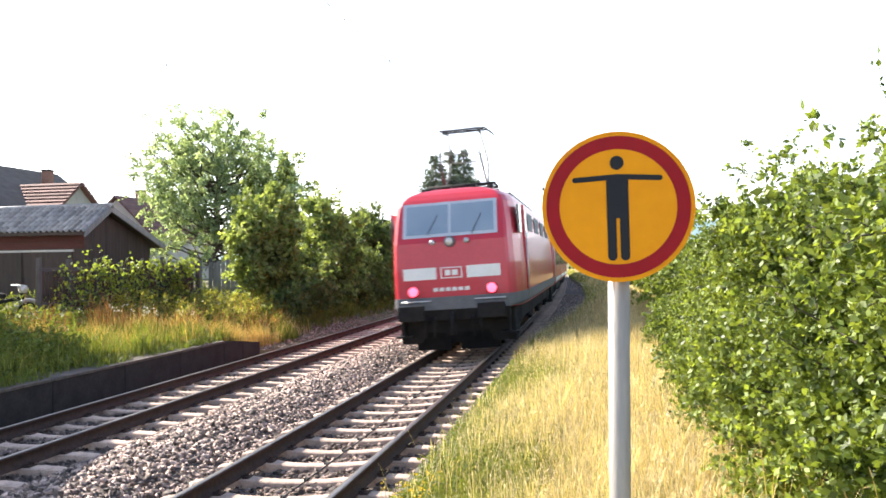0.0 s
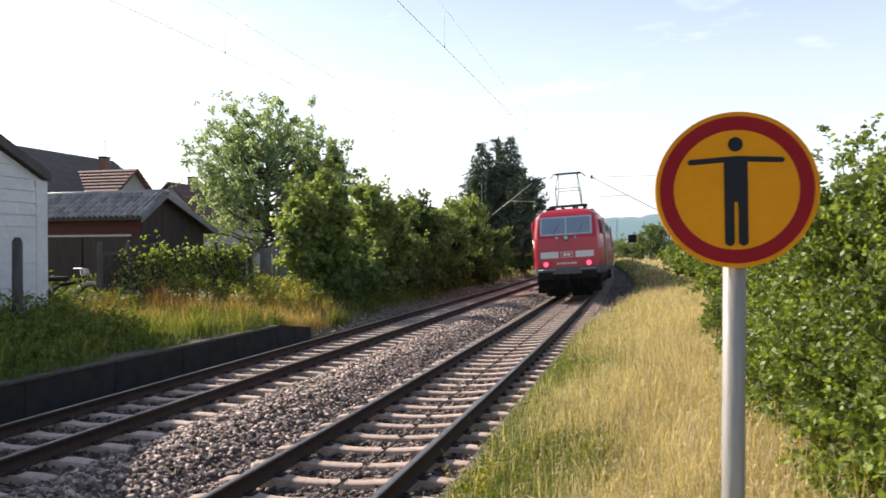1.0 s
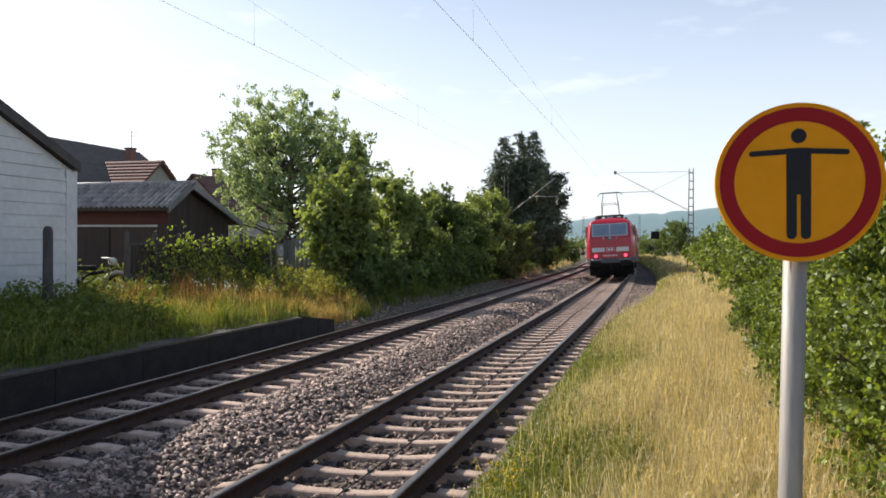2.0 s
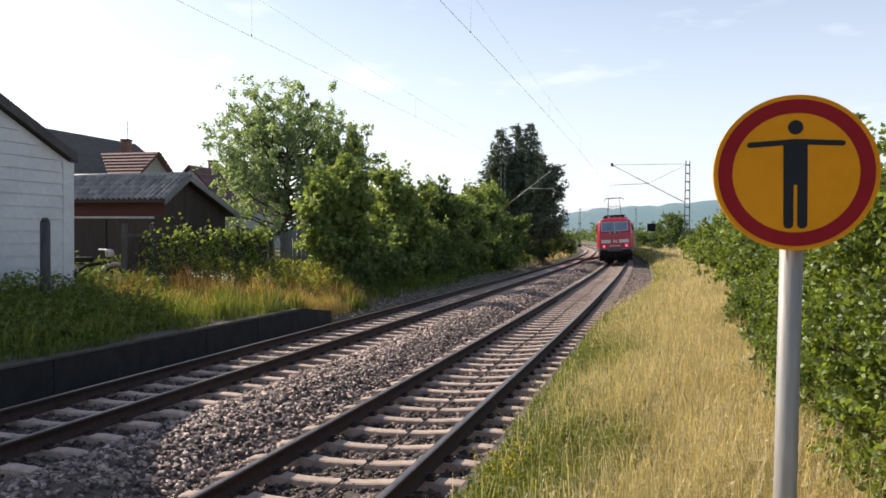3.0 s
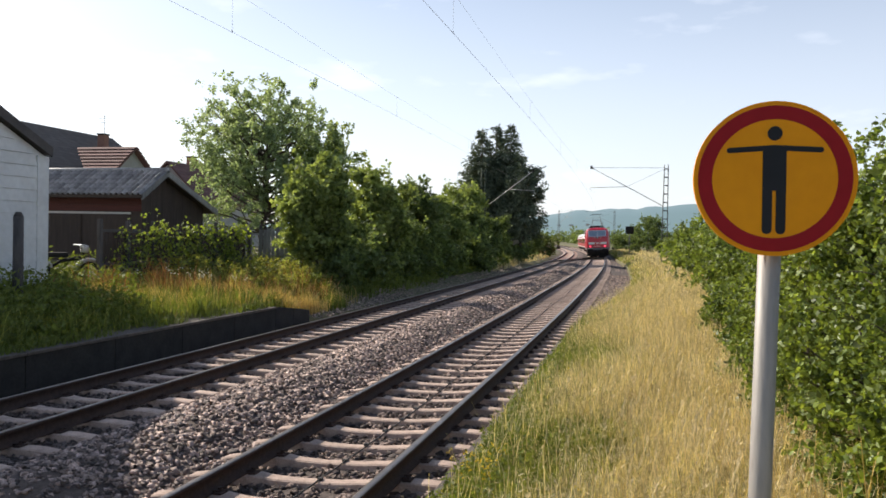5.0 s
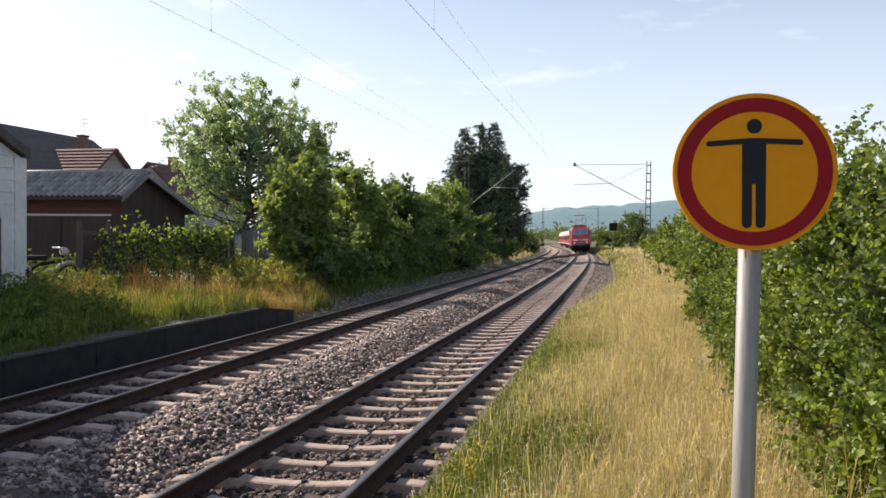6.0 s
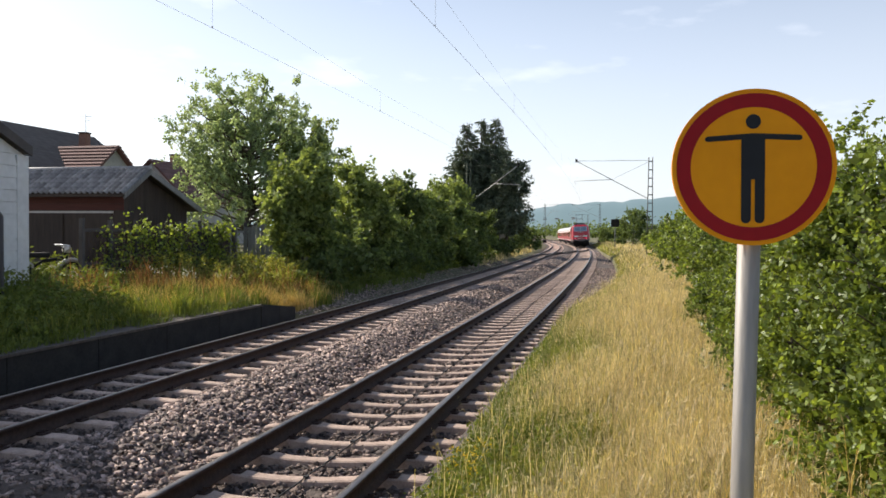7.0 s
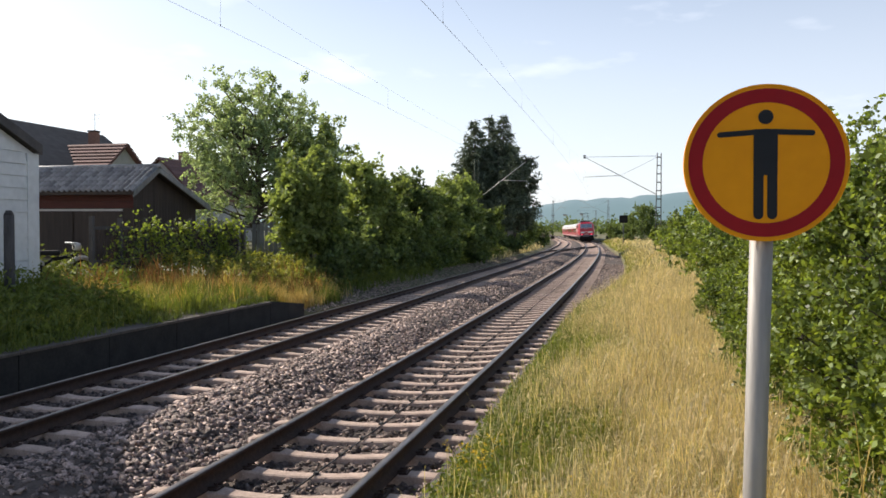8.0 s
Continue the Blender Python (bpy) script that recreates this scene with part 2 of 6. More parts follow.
def rod(bm, a, b, r0, r1=None, sides=8):
    """A tapered round bar from a to b."""
    a, b = Vector(a), Vector(b)
    r1 = r0 if r1 is None else r1
    made = bmesh.ops.create_cone(bm, cap_ends=True, segments=sides, radius1=r0, radius2=r1, depth=(b - a).length)["verts"]
    turn = (b - a).to_track_quat("Z", "Y").to_matrix().to_4x4()
    bmesh.ops.transform(bm, matrix=Matrix.Translation((a + b) / 2) @ turn, verts=made)
    return made


def rods(name, bars, mat, parent, sides=8, label="", smooth=True):
    bm = bmesh.new()
    for bar in bars:
        rod(bm, *bar, sides=sides)
    return part(name, bm, mat, parent, label, smooth)


def tube(points, radius, sides=6):
    """Numpy tube along points; radius a number or one for each point."""
    p = np.array(points, float)
    r = np.broadcast_to(np.array(radius, float), (len(p),))
    d = np.gradient(p, axis=0)
    d /= np.linalg.norm(d, axis=1)[:, None] + 1e-9
    up = np.where(np.abs(d[:, 2:3]) > 0.9, np.array([[1.0, 0, 0]]), np.array([[0, 0, 1.0]]))
    s = np.cross(d, up)
    s /= np.linalg.norm(s, axis=1)[:, None] + 1e-9
    u = np.cross(s, d)
    a = np.linspace(0, 2 * np.pi, sides, endpoint=False)
    v = p[:, None] + r[:, None, None] * (np.cos(a)[None, :, None] * s[:, None] + np.sin(a)[None, :, None] * u[:, None])
    i, j = np.meshgrid(np.arange(len(p) - 1), np.arange(sides), indexing="ij")
    k = (j + 1) % sides
    f = np.stack([i * sides + j, i * sides + k, (i + 1) * sides + k, (i + 1) * sides + j], -1).reshape(-1, 4)
    return v.reshape(-1, 3), f


def joined(pieces):
    verts, faces, n = [], [], 0
    for v, f in pieces:
        verts.append(v), faces.append(f + n)
        n += len(v)
    return np.concatenate(verts), np.concatenate(faces)


def leaf_mesh(points, size, rng, out=None, droop=0.2, long=1.6):
    """Folded leaves: points (n, 3), each a quad of two triangles bent along its rib. out: the way a leaf points."""
    n = len(points)
    d = rng.normal(size=(n, 3)) if out is None else out + 0.6 * rng.normal(size=(n, 3))
    d[:, 2] -= droop
    d /= np.linalg.norm(d, axis=1)[:, None] + 1e-9
    side = np.cross(d, rng.normal(size=(n, 3)))
    side /= np.linalg.norm(side, axis=1)[:, None] + 1e-9
    up = np.cross(side, d)
    s = size * rng.uniform(0.65, 1.35, (n, 1))
    a, tip = points, points + d * s * long
    mid = points + d * s * long * 0.45 - up * s * 0.12
    left, right = mid + side * s * 0.5 + up * s * 0.12, mid - side * s * 0.5 + up * s * 0.12
    v = np.stack([a, left, tip, right], 1).reshape(-1, 3)
    i = np.arange(n)[:, None] * 4
    f = np.concatenate([i + np.array([[0, 1, 2]]), i + np.array([[0, 2, 3]])], 0)
    return v, f


# ---- the line of the tracks ----
CURVE_START, RADIUS, CANT = 5.0, 1430.0, 0.056
CANT_DEG = math.degrees(math.atan(CANT))


def line_x(y):
    d = np.clip(np.asarray(y, float) - CURVE_START, 0, 320)
    rest = np.maximum(np.asarray(y, float) - CURVE_START - 320, 0)
    return -d * d / (2 * RADIUS) - rest * 320 / RADIUS


def heading(y):
    return math.degrees(math.atan(min(max(y - CURVE_START, 0), 320) / RADIUS))


def line_z(y):
    """The line falls gently after the first thirty metres."""
    return -0.0042 * np.clip(np.asarray(y, float) - 25, 0, 180)


FAR_TRACK, FAR_Z = -4.18, -0.08


def smooth(a, b, v):
    t = np.clip((np.asarray(v, float) - a) / (b - a), 0, 1)
    return t * t * (3 - 2 * t)


def verge(y):
    """How far from the near track's middle the turf begins."""
    return np.interp(y, [-30, 9, 14, 19, 26, 34, 60, 80, 110, 150], [1.28, 1.28, 1.4, 1.85, 2.35, 2.6, 2.6, 2.1, 2.2, 3.0])


def ground_z(u, y):
    """Height of the ground u metres right of the near track's middle."""
    u, y = np.asarray(u, float), np.asarray(y, float)
    left_a = np.interp(u, [-60, -30, -16, -12, -9, -6.2], [0.9, 0.9, 0.95, 0.8, 0.4, 0.15])
    left_b = np.interp(u, [-60, -30, -16, -12, -9, -7, -6.2], [0.9, 0.9, 0.95, 0.75, 0.3, -0.2, -0.42])
    k = smooth(10.6, 14.2, y)
    left = left_a * (1 - k) + left_b * k
    right = np.interp(u - verge(y), [0, 0.25, 1.2, 2.6, 4.5, 12, 60], [-0.03, 0.06, 0.26, 0.42, 0.45, 0.5, 0.3])
    middle = np.full(u.shape, -0.62)
    z = np.where(u < -6.1, left, np.where(u > verge(y) - 0.01, right, middle))
    bump = 0.05 * np.sin(u * 2.3 + y * 0.7) * np.sin(y * 1.9 - u)
    z = z + np.where((u < -6.6) | (u > verge(y) + 0.3), bump, 0)
    return z + line_z(y)


def ground():
    left = np.concatenate([-np.geomspace(4000, 20, 26), np.arange(-19, -6.3, 0.55), [-6.26, -6.11, -6.09]])
    right = np.concatenate([[0, 0.02, 0.12], np.arange(0.3, 5.5, 0.35), np.geomspace(6, 4000, 26)])
    rows = np.concatenate([np.arange(-40, -10, 3), np.arange(-10, 60, 0.6), np.geomspace(60, 4500, 60)])
    verts, nl, nr = [], len(left), len(right)
    for y in rows:
        edge = float(verge(y))
        u = np.concatenate([left, [-5.0, 0.5, edge - 0.03], edge + right])
        verts.append(np.stack([u + line_x(y), np.full(u.shape, y), ground_z(u, np.full(u.shape, y))], -1))
    verts = np.array(verts)
    r, c = verts.shape[:2]
    i, j = np.meshgrid(np.arange(r - 1), np.arange(c - 1), indexing="ij")
    f = np.stack([i * c + j, i * c + j + 1, (i + 1) * c + j + 1, (i + 1) * c + j], -1).reshape(-1, 4)
    return tagged(fast_mesh("ground", verts.reshape(-1, 3), f, M_SOIL, smooth=True), "turf and bare soil beside the railway", "ground", kind="structure")


BED_U = [-6.06, -5.75, -5.45, -2.95, -2.55, -2.1, -1.75, -1.4, -0.7, 0.7, 1.25, 1.6, 2.3, 3.0]
BED_Z = [-0.48, -0.445, -0.41, -0.278, -0.165, -0.12, -0.19, -0.325, -0.31, -0.23, -0.168, -0.22, -0.26, -0.3]


def bed_z(u):
    return np.interp(u, BED_U, BED_Z)


def ballast_bed():
    rows = np.concatenate([np.arange(-14, 60, 1.0), np.geomspace(60, 420, 40)])
    u = np.array([-6.06, -5.75, -5.45, -4.2, -2.95, -2.75, -2.55, -2.3, -2.1, -1.9, -1.75, -1.55, -1.4, -0.7, 0, 0.7, 1.0, 1.26, 1.6, 2.3, 3.0, 3.8, 4.8, 6.5, 8.5])
    verts = []
    for y in rows:
        uu = np.minimum(u, float(verge(y)) + 0.02)
        uu = np.where(u > 1.3, uu + np.arange(len(u)) * 1e-4, uu)
        verts.append(np.stack([uu + line_x(y), np.full(u.shape, y), bed_z(uu) + line_z(y)], -1))
    verts = np.array(verts)
    r, c = verts.shape[:2]
    i, j = np.meshgrid(np.arange(r - 1), np.arange(c - 1), indexing="ij")
    f = np.stack([i * c + j, i * c + j + 1, (i + 1) * c + j + 1, (i + 1) * c + j], -1).reshape(-1, 4)
    return tagged(fast_mesh("track_bed", verts.reshape(-1, 3), f, M_BALLAST_BED, smooth=True), "dusty bed of crushed stone under both tracks", "track bed", kind="structure")


def ballast_stones():
    rng = np.random.default_rng(3)
    areas = [(-5.9, -1.45, -1, 10, 460), (-5.9, -1.45, -4, -1, 200), (-5.9, -1.45, -11, -4, 110), (-1.45, 1.25, -11, -5, 110), (-5.9, -1.45, 10, 24, 190), (-5.9, -1.45, 24, 50, 70), (-1.45, 1.25, -5, 10, 330),
             (-1.45, 1.3, 10, 24, 120), (-1.45, 1.4, 24, 50, 60), (1.3, 4.5, 12, 45, 80), (-5.9, 3.0, 50, 95, 16), (-7.2, -5.9, 13.4, 24, 150), (-7.2, -5.9, 24, 60, 50)]
    spots = []
    for u0, u1, y0, y1, density in areas:
        n = int((u1 - u0) * (y1 - y0) * density)
        spots.append(np.stack([rng.uniform(u0, u1, n), rng.uniform(y0, y1, n)], -1))
    p = np.concatenate(spots)
    p = p[p[:, 0] < verge(p[:, 1])]
    n = len(p)
    size = rng.uniform(0.013, 0.035, n)
    base = np.array([[1, 1, 1], [-1, 1, 1], [-1, -1, 1], [1, -1, 1], [1, 1, -1], [-1, 1, -1], [-1, -1, -1], [1, -1, -1]], float) * 0.62
    faces = np.array([[0, 1, 2, 3], [0, 4, 5, 1], [1, 5, 6, 2], [2, 6, 7, 3], [3, 7, 4, 0]])  # the underside lies in the bed
    v = base[None] + rng.normal(0, 0.36, (n, 8, 3))
    ax = rng.normal(size=(n, 3)) * np.array([0.28, 0.28, 1.0])
    ax /= np.linalg.norm(ax, axis=1)[:, None]
    ang = rng.uniform(0, 6.28, n)
    c, s = np.cos(ang)[:, None, None], np.sin(ang)[:, None, None]
    k = ax[:, None]
    v = v * c + np.cross(np.broadcast_to(k, v.shape), v) * s + k * (v * k).sum(-1, keepdims=True) * (1 - c)
    v *= size[:, None, None] * np.array([1.25, 1.0, 0.85])
    z = bed_z(p[:, 0]) + line_z(p[:, 1]) + rng.uniform(-0.012, 0.022, n)
    z = np.where(p[:, 0] < -6.0, np.maximum(z, ground_z(p[:, 0], p[:, 1]) + 0.004), z)
    centre = np.stack([p[:, 0] + line_x(p[:, 1]), p[:, 1], z], -1)
    v = (v + centre[:, None]).reshape(-1, 3)
    # the stones inside the tracks are darkened by rust and brake dust
    inside = (np.abs(p[:, 0]) < 1.2 + rng.normal(0, 0.1, n)) | (np.abs(p[:, 0] - FAR_TRACK) < 1.2 + rng.normal(0, 0.1, n))
    v = v.reshape(n, 8, 3)
    for keep, mat, label in ((~inside, M_STONE, "grey brown crushed stone ballast beside the tracks"), (inside, M_STONE_STAINED, "rust-stained dark ballast between the rails")):
        k = int(keep.sum())
        f = (faces[None] + (np.arange(k) * 8)[:, None, None]).reshape(-1, 4)
        tagged(fast_mesh("ballast", v[keep].reshape(-1, 3), f, mat), label, "ballast", kind="stuff")


RAIL_OUTLINE = [(-0.0625, -0.172), (0.0625, -0.172), (0.0625, -0.160), (0.012, -0.143), (0.008, -0.05), (0.033, -0.040),
                (0.036, -0.006), (0.026, 0.0), (-0.026, 0.0), (-0.036, -0.006), (-0.033, -0.040), (-0.008, -0.05), (-0.012, -0.143), (-0.0625, -0.160)]


def rail(parent, middle, side, z0, rows, shift=None):
    """One rail, swept along the line; the head's top is bright."""
    p = np.array(RAIL_OUTLINE)
    verts = []
    for y in rows:
        u = middle + side * 0.753 + (float(shift(y)) if shift else 0.0)
        x = u + float(line_x(y))
        z = z0 + CANT * side * 0.753 + float(line_z(y))
        verts.append(np.stack([x + p[:, 0], np.full(len(p), y), z + p[:, 1] + CANT * p[:, 0]], -1))
    verts = np.array(verts)
    r, c = verts.shape[:2]
    i, j = np.meshgrid(np.arange(r - 1), np.arange(c), indexing="ij")
    k = (j + 1) % c
    f = np.stack([i * c + j, (i + 1) * c + j, (i + 1) * c + k, i * c + k], -1).reshape(-1, 4)
    ob = fast_mesh("rail", verts.reshape(-1, 3), f, M_RUST, parent)
    ob.data.materials.append(M_RAIL_TOP)
    top = np.isin(j.ravel(), (6, 7, 8)).astype(np.int32)
    ob.data.polygons.foreach_set("material_index", top)
    return ob


def sleeper_mesh():
    """A concrete sleeper, 2.6 m long, with high rail seats and a lower, narrower waist."""
    xs = [-1.3, -1.22, -1.0, -0.62, -0.45, -0.2, 0.2, 0.45, 0.62, 1.0, 1.22, 1.3]
    tops = [-0.205, -0.195, -0.176, -0.174, -0.20, -0.215, -0.215, -0.20, -0.174, -0.176, -0.195, -0.205]
    half = [0.072, 0.076, 0.083, 0.083, 0.073, 0.067, 0.067, 0.073, 0.083, 0.083, 0.076, 0.072]
    bm = bmesh.new()
    rings = []
    for x, t, h in zip(xs, tops, half):
        ring = [(x, -h - 0.03, -0.46), (x, -h - 0.004, t - 0.012), (x, -h + 0.012, t), (x, h - 0.012, t), (x, h + 0.004, t - 0.012), (x, h + 0.03, -0.46)]
        rings.append([bm.verts.new(c) for c in ring])
    for a, b in zip(rings, rings[1:]):
        for i in range(5):
            bm.faces.new((a[i], a[i + 1], b[i + 1], b[i]))
    bm.faces.new(rings[0]), bm.faces.new(rings[-1][::-1])
    bmesh.ops.recalc_face_normals(bm, faces=bm.faces)
    me = bpy.data.meshes.new("sleeper")
    bm.to_mesh(me)
    bm.free()
    me.materials.append(M_CONCRETE)
    return me


def clip_mesh():
    """The guide plate and spring clip that hold the rail's foot on one side."""
    bm = bmesh.new()
    box(bm, 0.062, 0.14, -0.06, 0.06, -0.176, -0.158, 0.004)
    rod(bm, (0.1, 0, -0.16), (0.1, 0, -0.12), 0.016, sides=6)
    for s in (-1, 1):
        rod(bm, (0.05, 0.045 * s, -0.146), (0.125, 0.045 * s, -0.142), 0.008, sides=5)
    me = bpy.data.meshes.new("rail_clip")
    bm.to_mesh(me)
    bm.free()
    me.materials.append(M_RUST)
    return me


def track(name, middle, z0, label):
    root = thing(name, label=label, category="railway track", kind="structure")
    rows = np.concatenate([np.arange(-12, 60, 1.5), np.arange(60, 330, 4.0)])
    for side in (-1, 1):
        rail(root, middle, side, z0, rows)
    sleeper, clip = sleeper_mesh(), clip_mesh()
    rng = np.random.default_rng(int(-middle * 10) + 5)
    far_v, far_f = [], []
    for k in range(-16, 420):
        y = 0.6 * k
        m = pose(middle + float(line_x(y)), y, z0 + float(line_z(y)), 0, -CANT_DEG, heading(y)) @ pose(0, rng.normal(0, 0.012), rng.normal(0, 0.003), 0, 0, rng.normal(0, 0.25))
        if k < 130:
            ob = new("sleeper", sleeper)
            ob.parent, ob.matrix_basis = root, m
            if k < 34:
                for side in (-1, 1):
                    for flip in (0, 180):
                        c = new("rail_clip", clip)
                        c.parent, c.matrix_basis = ob, pose(side * 0.753, 0, 0, 0, 0, flip)
        else:
            far_v.append(m)
    base = np.array([v.co for v in sleeper.vertices])
    quads = [list(p.vertices) for p in sleeper.polygons if len(p.vertices) == 4]
    pieces = [(base @ np.array(m.to_3x3()).T + np.array(m.translation), np.array(quads)) for m in far_v]
    v, f = joined(pieces)
    tagged(fast_mesh("sleeper_row", v, f, M_CONCRETE, root), kind="stuff")
    return root


# ---- vegetation ----
def blades(name, spots, height, width, mat, seed, lean=0.35, parent=None):
    """Grass blades, each of three bent segments. spots (n, 3)."""
    rng = np.random.default_rng(seed)
    n = len(spots)
    inner = spots[:, 0] - line_x(spots[:, 1]) - verge(spots[:, 1])
    h = height * rng.uniform(0.5, 1.25, (n, 1)) * np.where(inner > 0, np.clip(0.3 + inner * 0.9, 0.3, 1), 1)[:, None]
    tuft = patch(spots[:, 0], spots[:, 1], 0.33, 0.7) + 0.6 * patch(spots[:, 1], spots[:, 0], 0.13, 2.1)
    h = h * np.clip(1 + 0.3 * tuft, 0.45, 1.6)[:, None]
    a = rng.uniform(0, 2 * np.pi, n)
    way = np.stack([np.cos(a), np.sin(a), np.zeros(n)], -1)
    side = np.stack([-np.sin(a + 0.9), np.cos(a + 0.9), np.zeros(n)], -1) * width * rng.uniform(0.6, 1.4, (n, 1))
    bend = np.abs(rng.normal(lean, lean * 0.6, (n, 1)))
    up = np.array([[0, 0, 1.0]])
    p1 = spots + way * h * bend * 0.25 + up * h * 0.55
    p2 = spots + way * h * bend + up * h * (1 - 0.3 * bend)
    v = np.stack([spots - side, spots + side, p1 + side * 0.8, p1 - side * 0.8, p2], 1).reshape(-1, 3)
    i = np.arange(n)[:, None] * 5
    f = np.concatenate([i + np.array([[0, 1, 2]]), i + np.array([[0, 2, 3]]), i + np.array([[3, 2, 4]])], 0)
    return fast_mesh(name, v, f, mat, parent)


def ears(spots, height, mat, seed, name):
    """Seed heads on bent stalks."""
    rng = np.random.default_rng(seed)
    n = len(spots)
    h = height * rng.uniform(0.75, 1.3, (n, 1))
    a = rng.uniform(0, 2 * np.pi, n)
    way = np.stack([np.cos(a), np.sin(a), np.zeros(n)], -1)
    lean = rng.uniform(0.05, 0.6, (n, 1))
    top = spots + way * h * lean + np.array([[0, 0, 1.0]]) * h
    side = np.stack([-np.sin(a), np.cos(a), np.zeros(n)], -1)
    w = 0.0018
    tip = top + way * rng.uniform(0.02, 0.06, (n, 1)) + np.array([[0, 0, 0.03]]) * rng.uniform(-0.8, 1.8, (n, 1))
    mid = (top + tip) / 2
    v = np.stack([spots - side * w, spots + side * w, top + side * w, top - side * w,
                  mid + side * 0.0037, tip, mid - side * 0.0037, top], 1).reshape(-1, 3)
    i = np.arange(n)[:, None] * 8
    f = np.concatenate([i + np.array([[0, 1, 2]]), i + np.array([[0, 2, 3]]), i + np.array([[7, 4, 5]]), i + np.array([[7, 5, 6]])], 0)
    return fast_mesh(name, v, f, mat)


def scatter(u0, u1, y0, y1, density, seed, keep=None):
    rng = np.random.default_rng(seed)
    n = int((u1 - u0) * (y1 - y0) * density)
    u, y = rng.uniform(u0, u1, n), rng.uniform(y0, y1, n)
    ok = (u > verge(y) + 0.06 + 0.07 * np.sin(y * 3.1) * np.sin(y * 1.3 + 1) + rng.normal(0, 0.035, n)) | (u < -6.4)
    if keep is not None:
        ok &= keep(u, y, rng)
    u, y = u[ok], y[ok]
    return np.stack([u + line_x(y), y, ground_z(u, y) - 0.01], -1)


def patch(u, y, scale, seed):
    return np.sin(u * 1.7 / scale + seed) * np.sin(y * 1.1 / scale + seed * 2.3) + 0.6 * np.sin(u * 3.9 / scale - y * 2.6 / scale + seed)


def grow(rng, at, height, radius, limbs, low=0.25):
    """Trunk and limbs: tubes, and the limbs' tips."""
    x, y, z = at
    trunk_r = max(0.035, height * 0.018)
    top = np.array([x + rng.normal(0, 0.15), y + rng.normal(0, 0.15), z + height * 0.75])
    line = np.linspace([x, y, z - 0.1], top, 7)
    line[1:-1, :2] += rng.normal(0, height * 0.012, (5, 2))
    pieces, tips = [tube(line, np.linspace(trunk_r, trunk_r * 0.25, 7), 7)], []
    for i in range(limbs):
        k = rng.uniform(low, 0.95)
        start = line[0] + (line[-1] - line[0]) * k
        a = rng.uniform(0, 6.283)
        reach = radius * rng.uniform(0.55, 1.0) * (1.15 - 0.55 * k)
        end = start + np.array([math.cos(a) * reach, math.sin(a) * reach, height * rng.uniform(0.06, 0.26)])
        mid = (start + end) / 2 + np.array([0, 0, -0.03 * height]) + rng.normal(0, 0.05 * radius, 3)
        bend = np.array([start, (start + mid) / 2, mid, (mid + end) / 2, end])
        pieces.append(tube(bend, np.linspace(trunk_r * 0.42, trunk_r * 0.1, 5), 5))
        tips += [mid, end, (mid + end) / 2]
    return joined(pieces), np.array(tips)


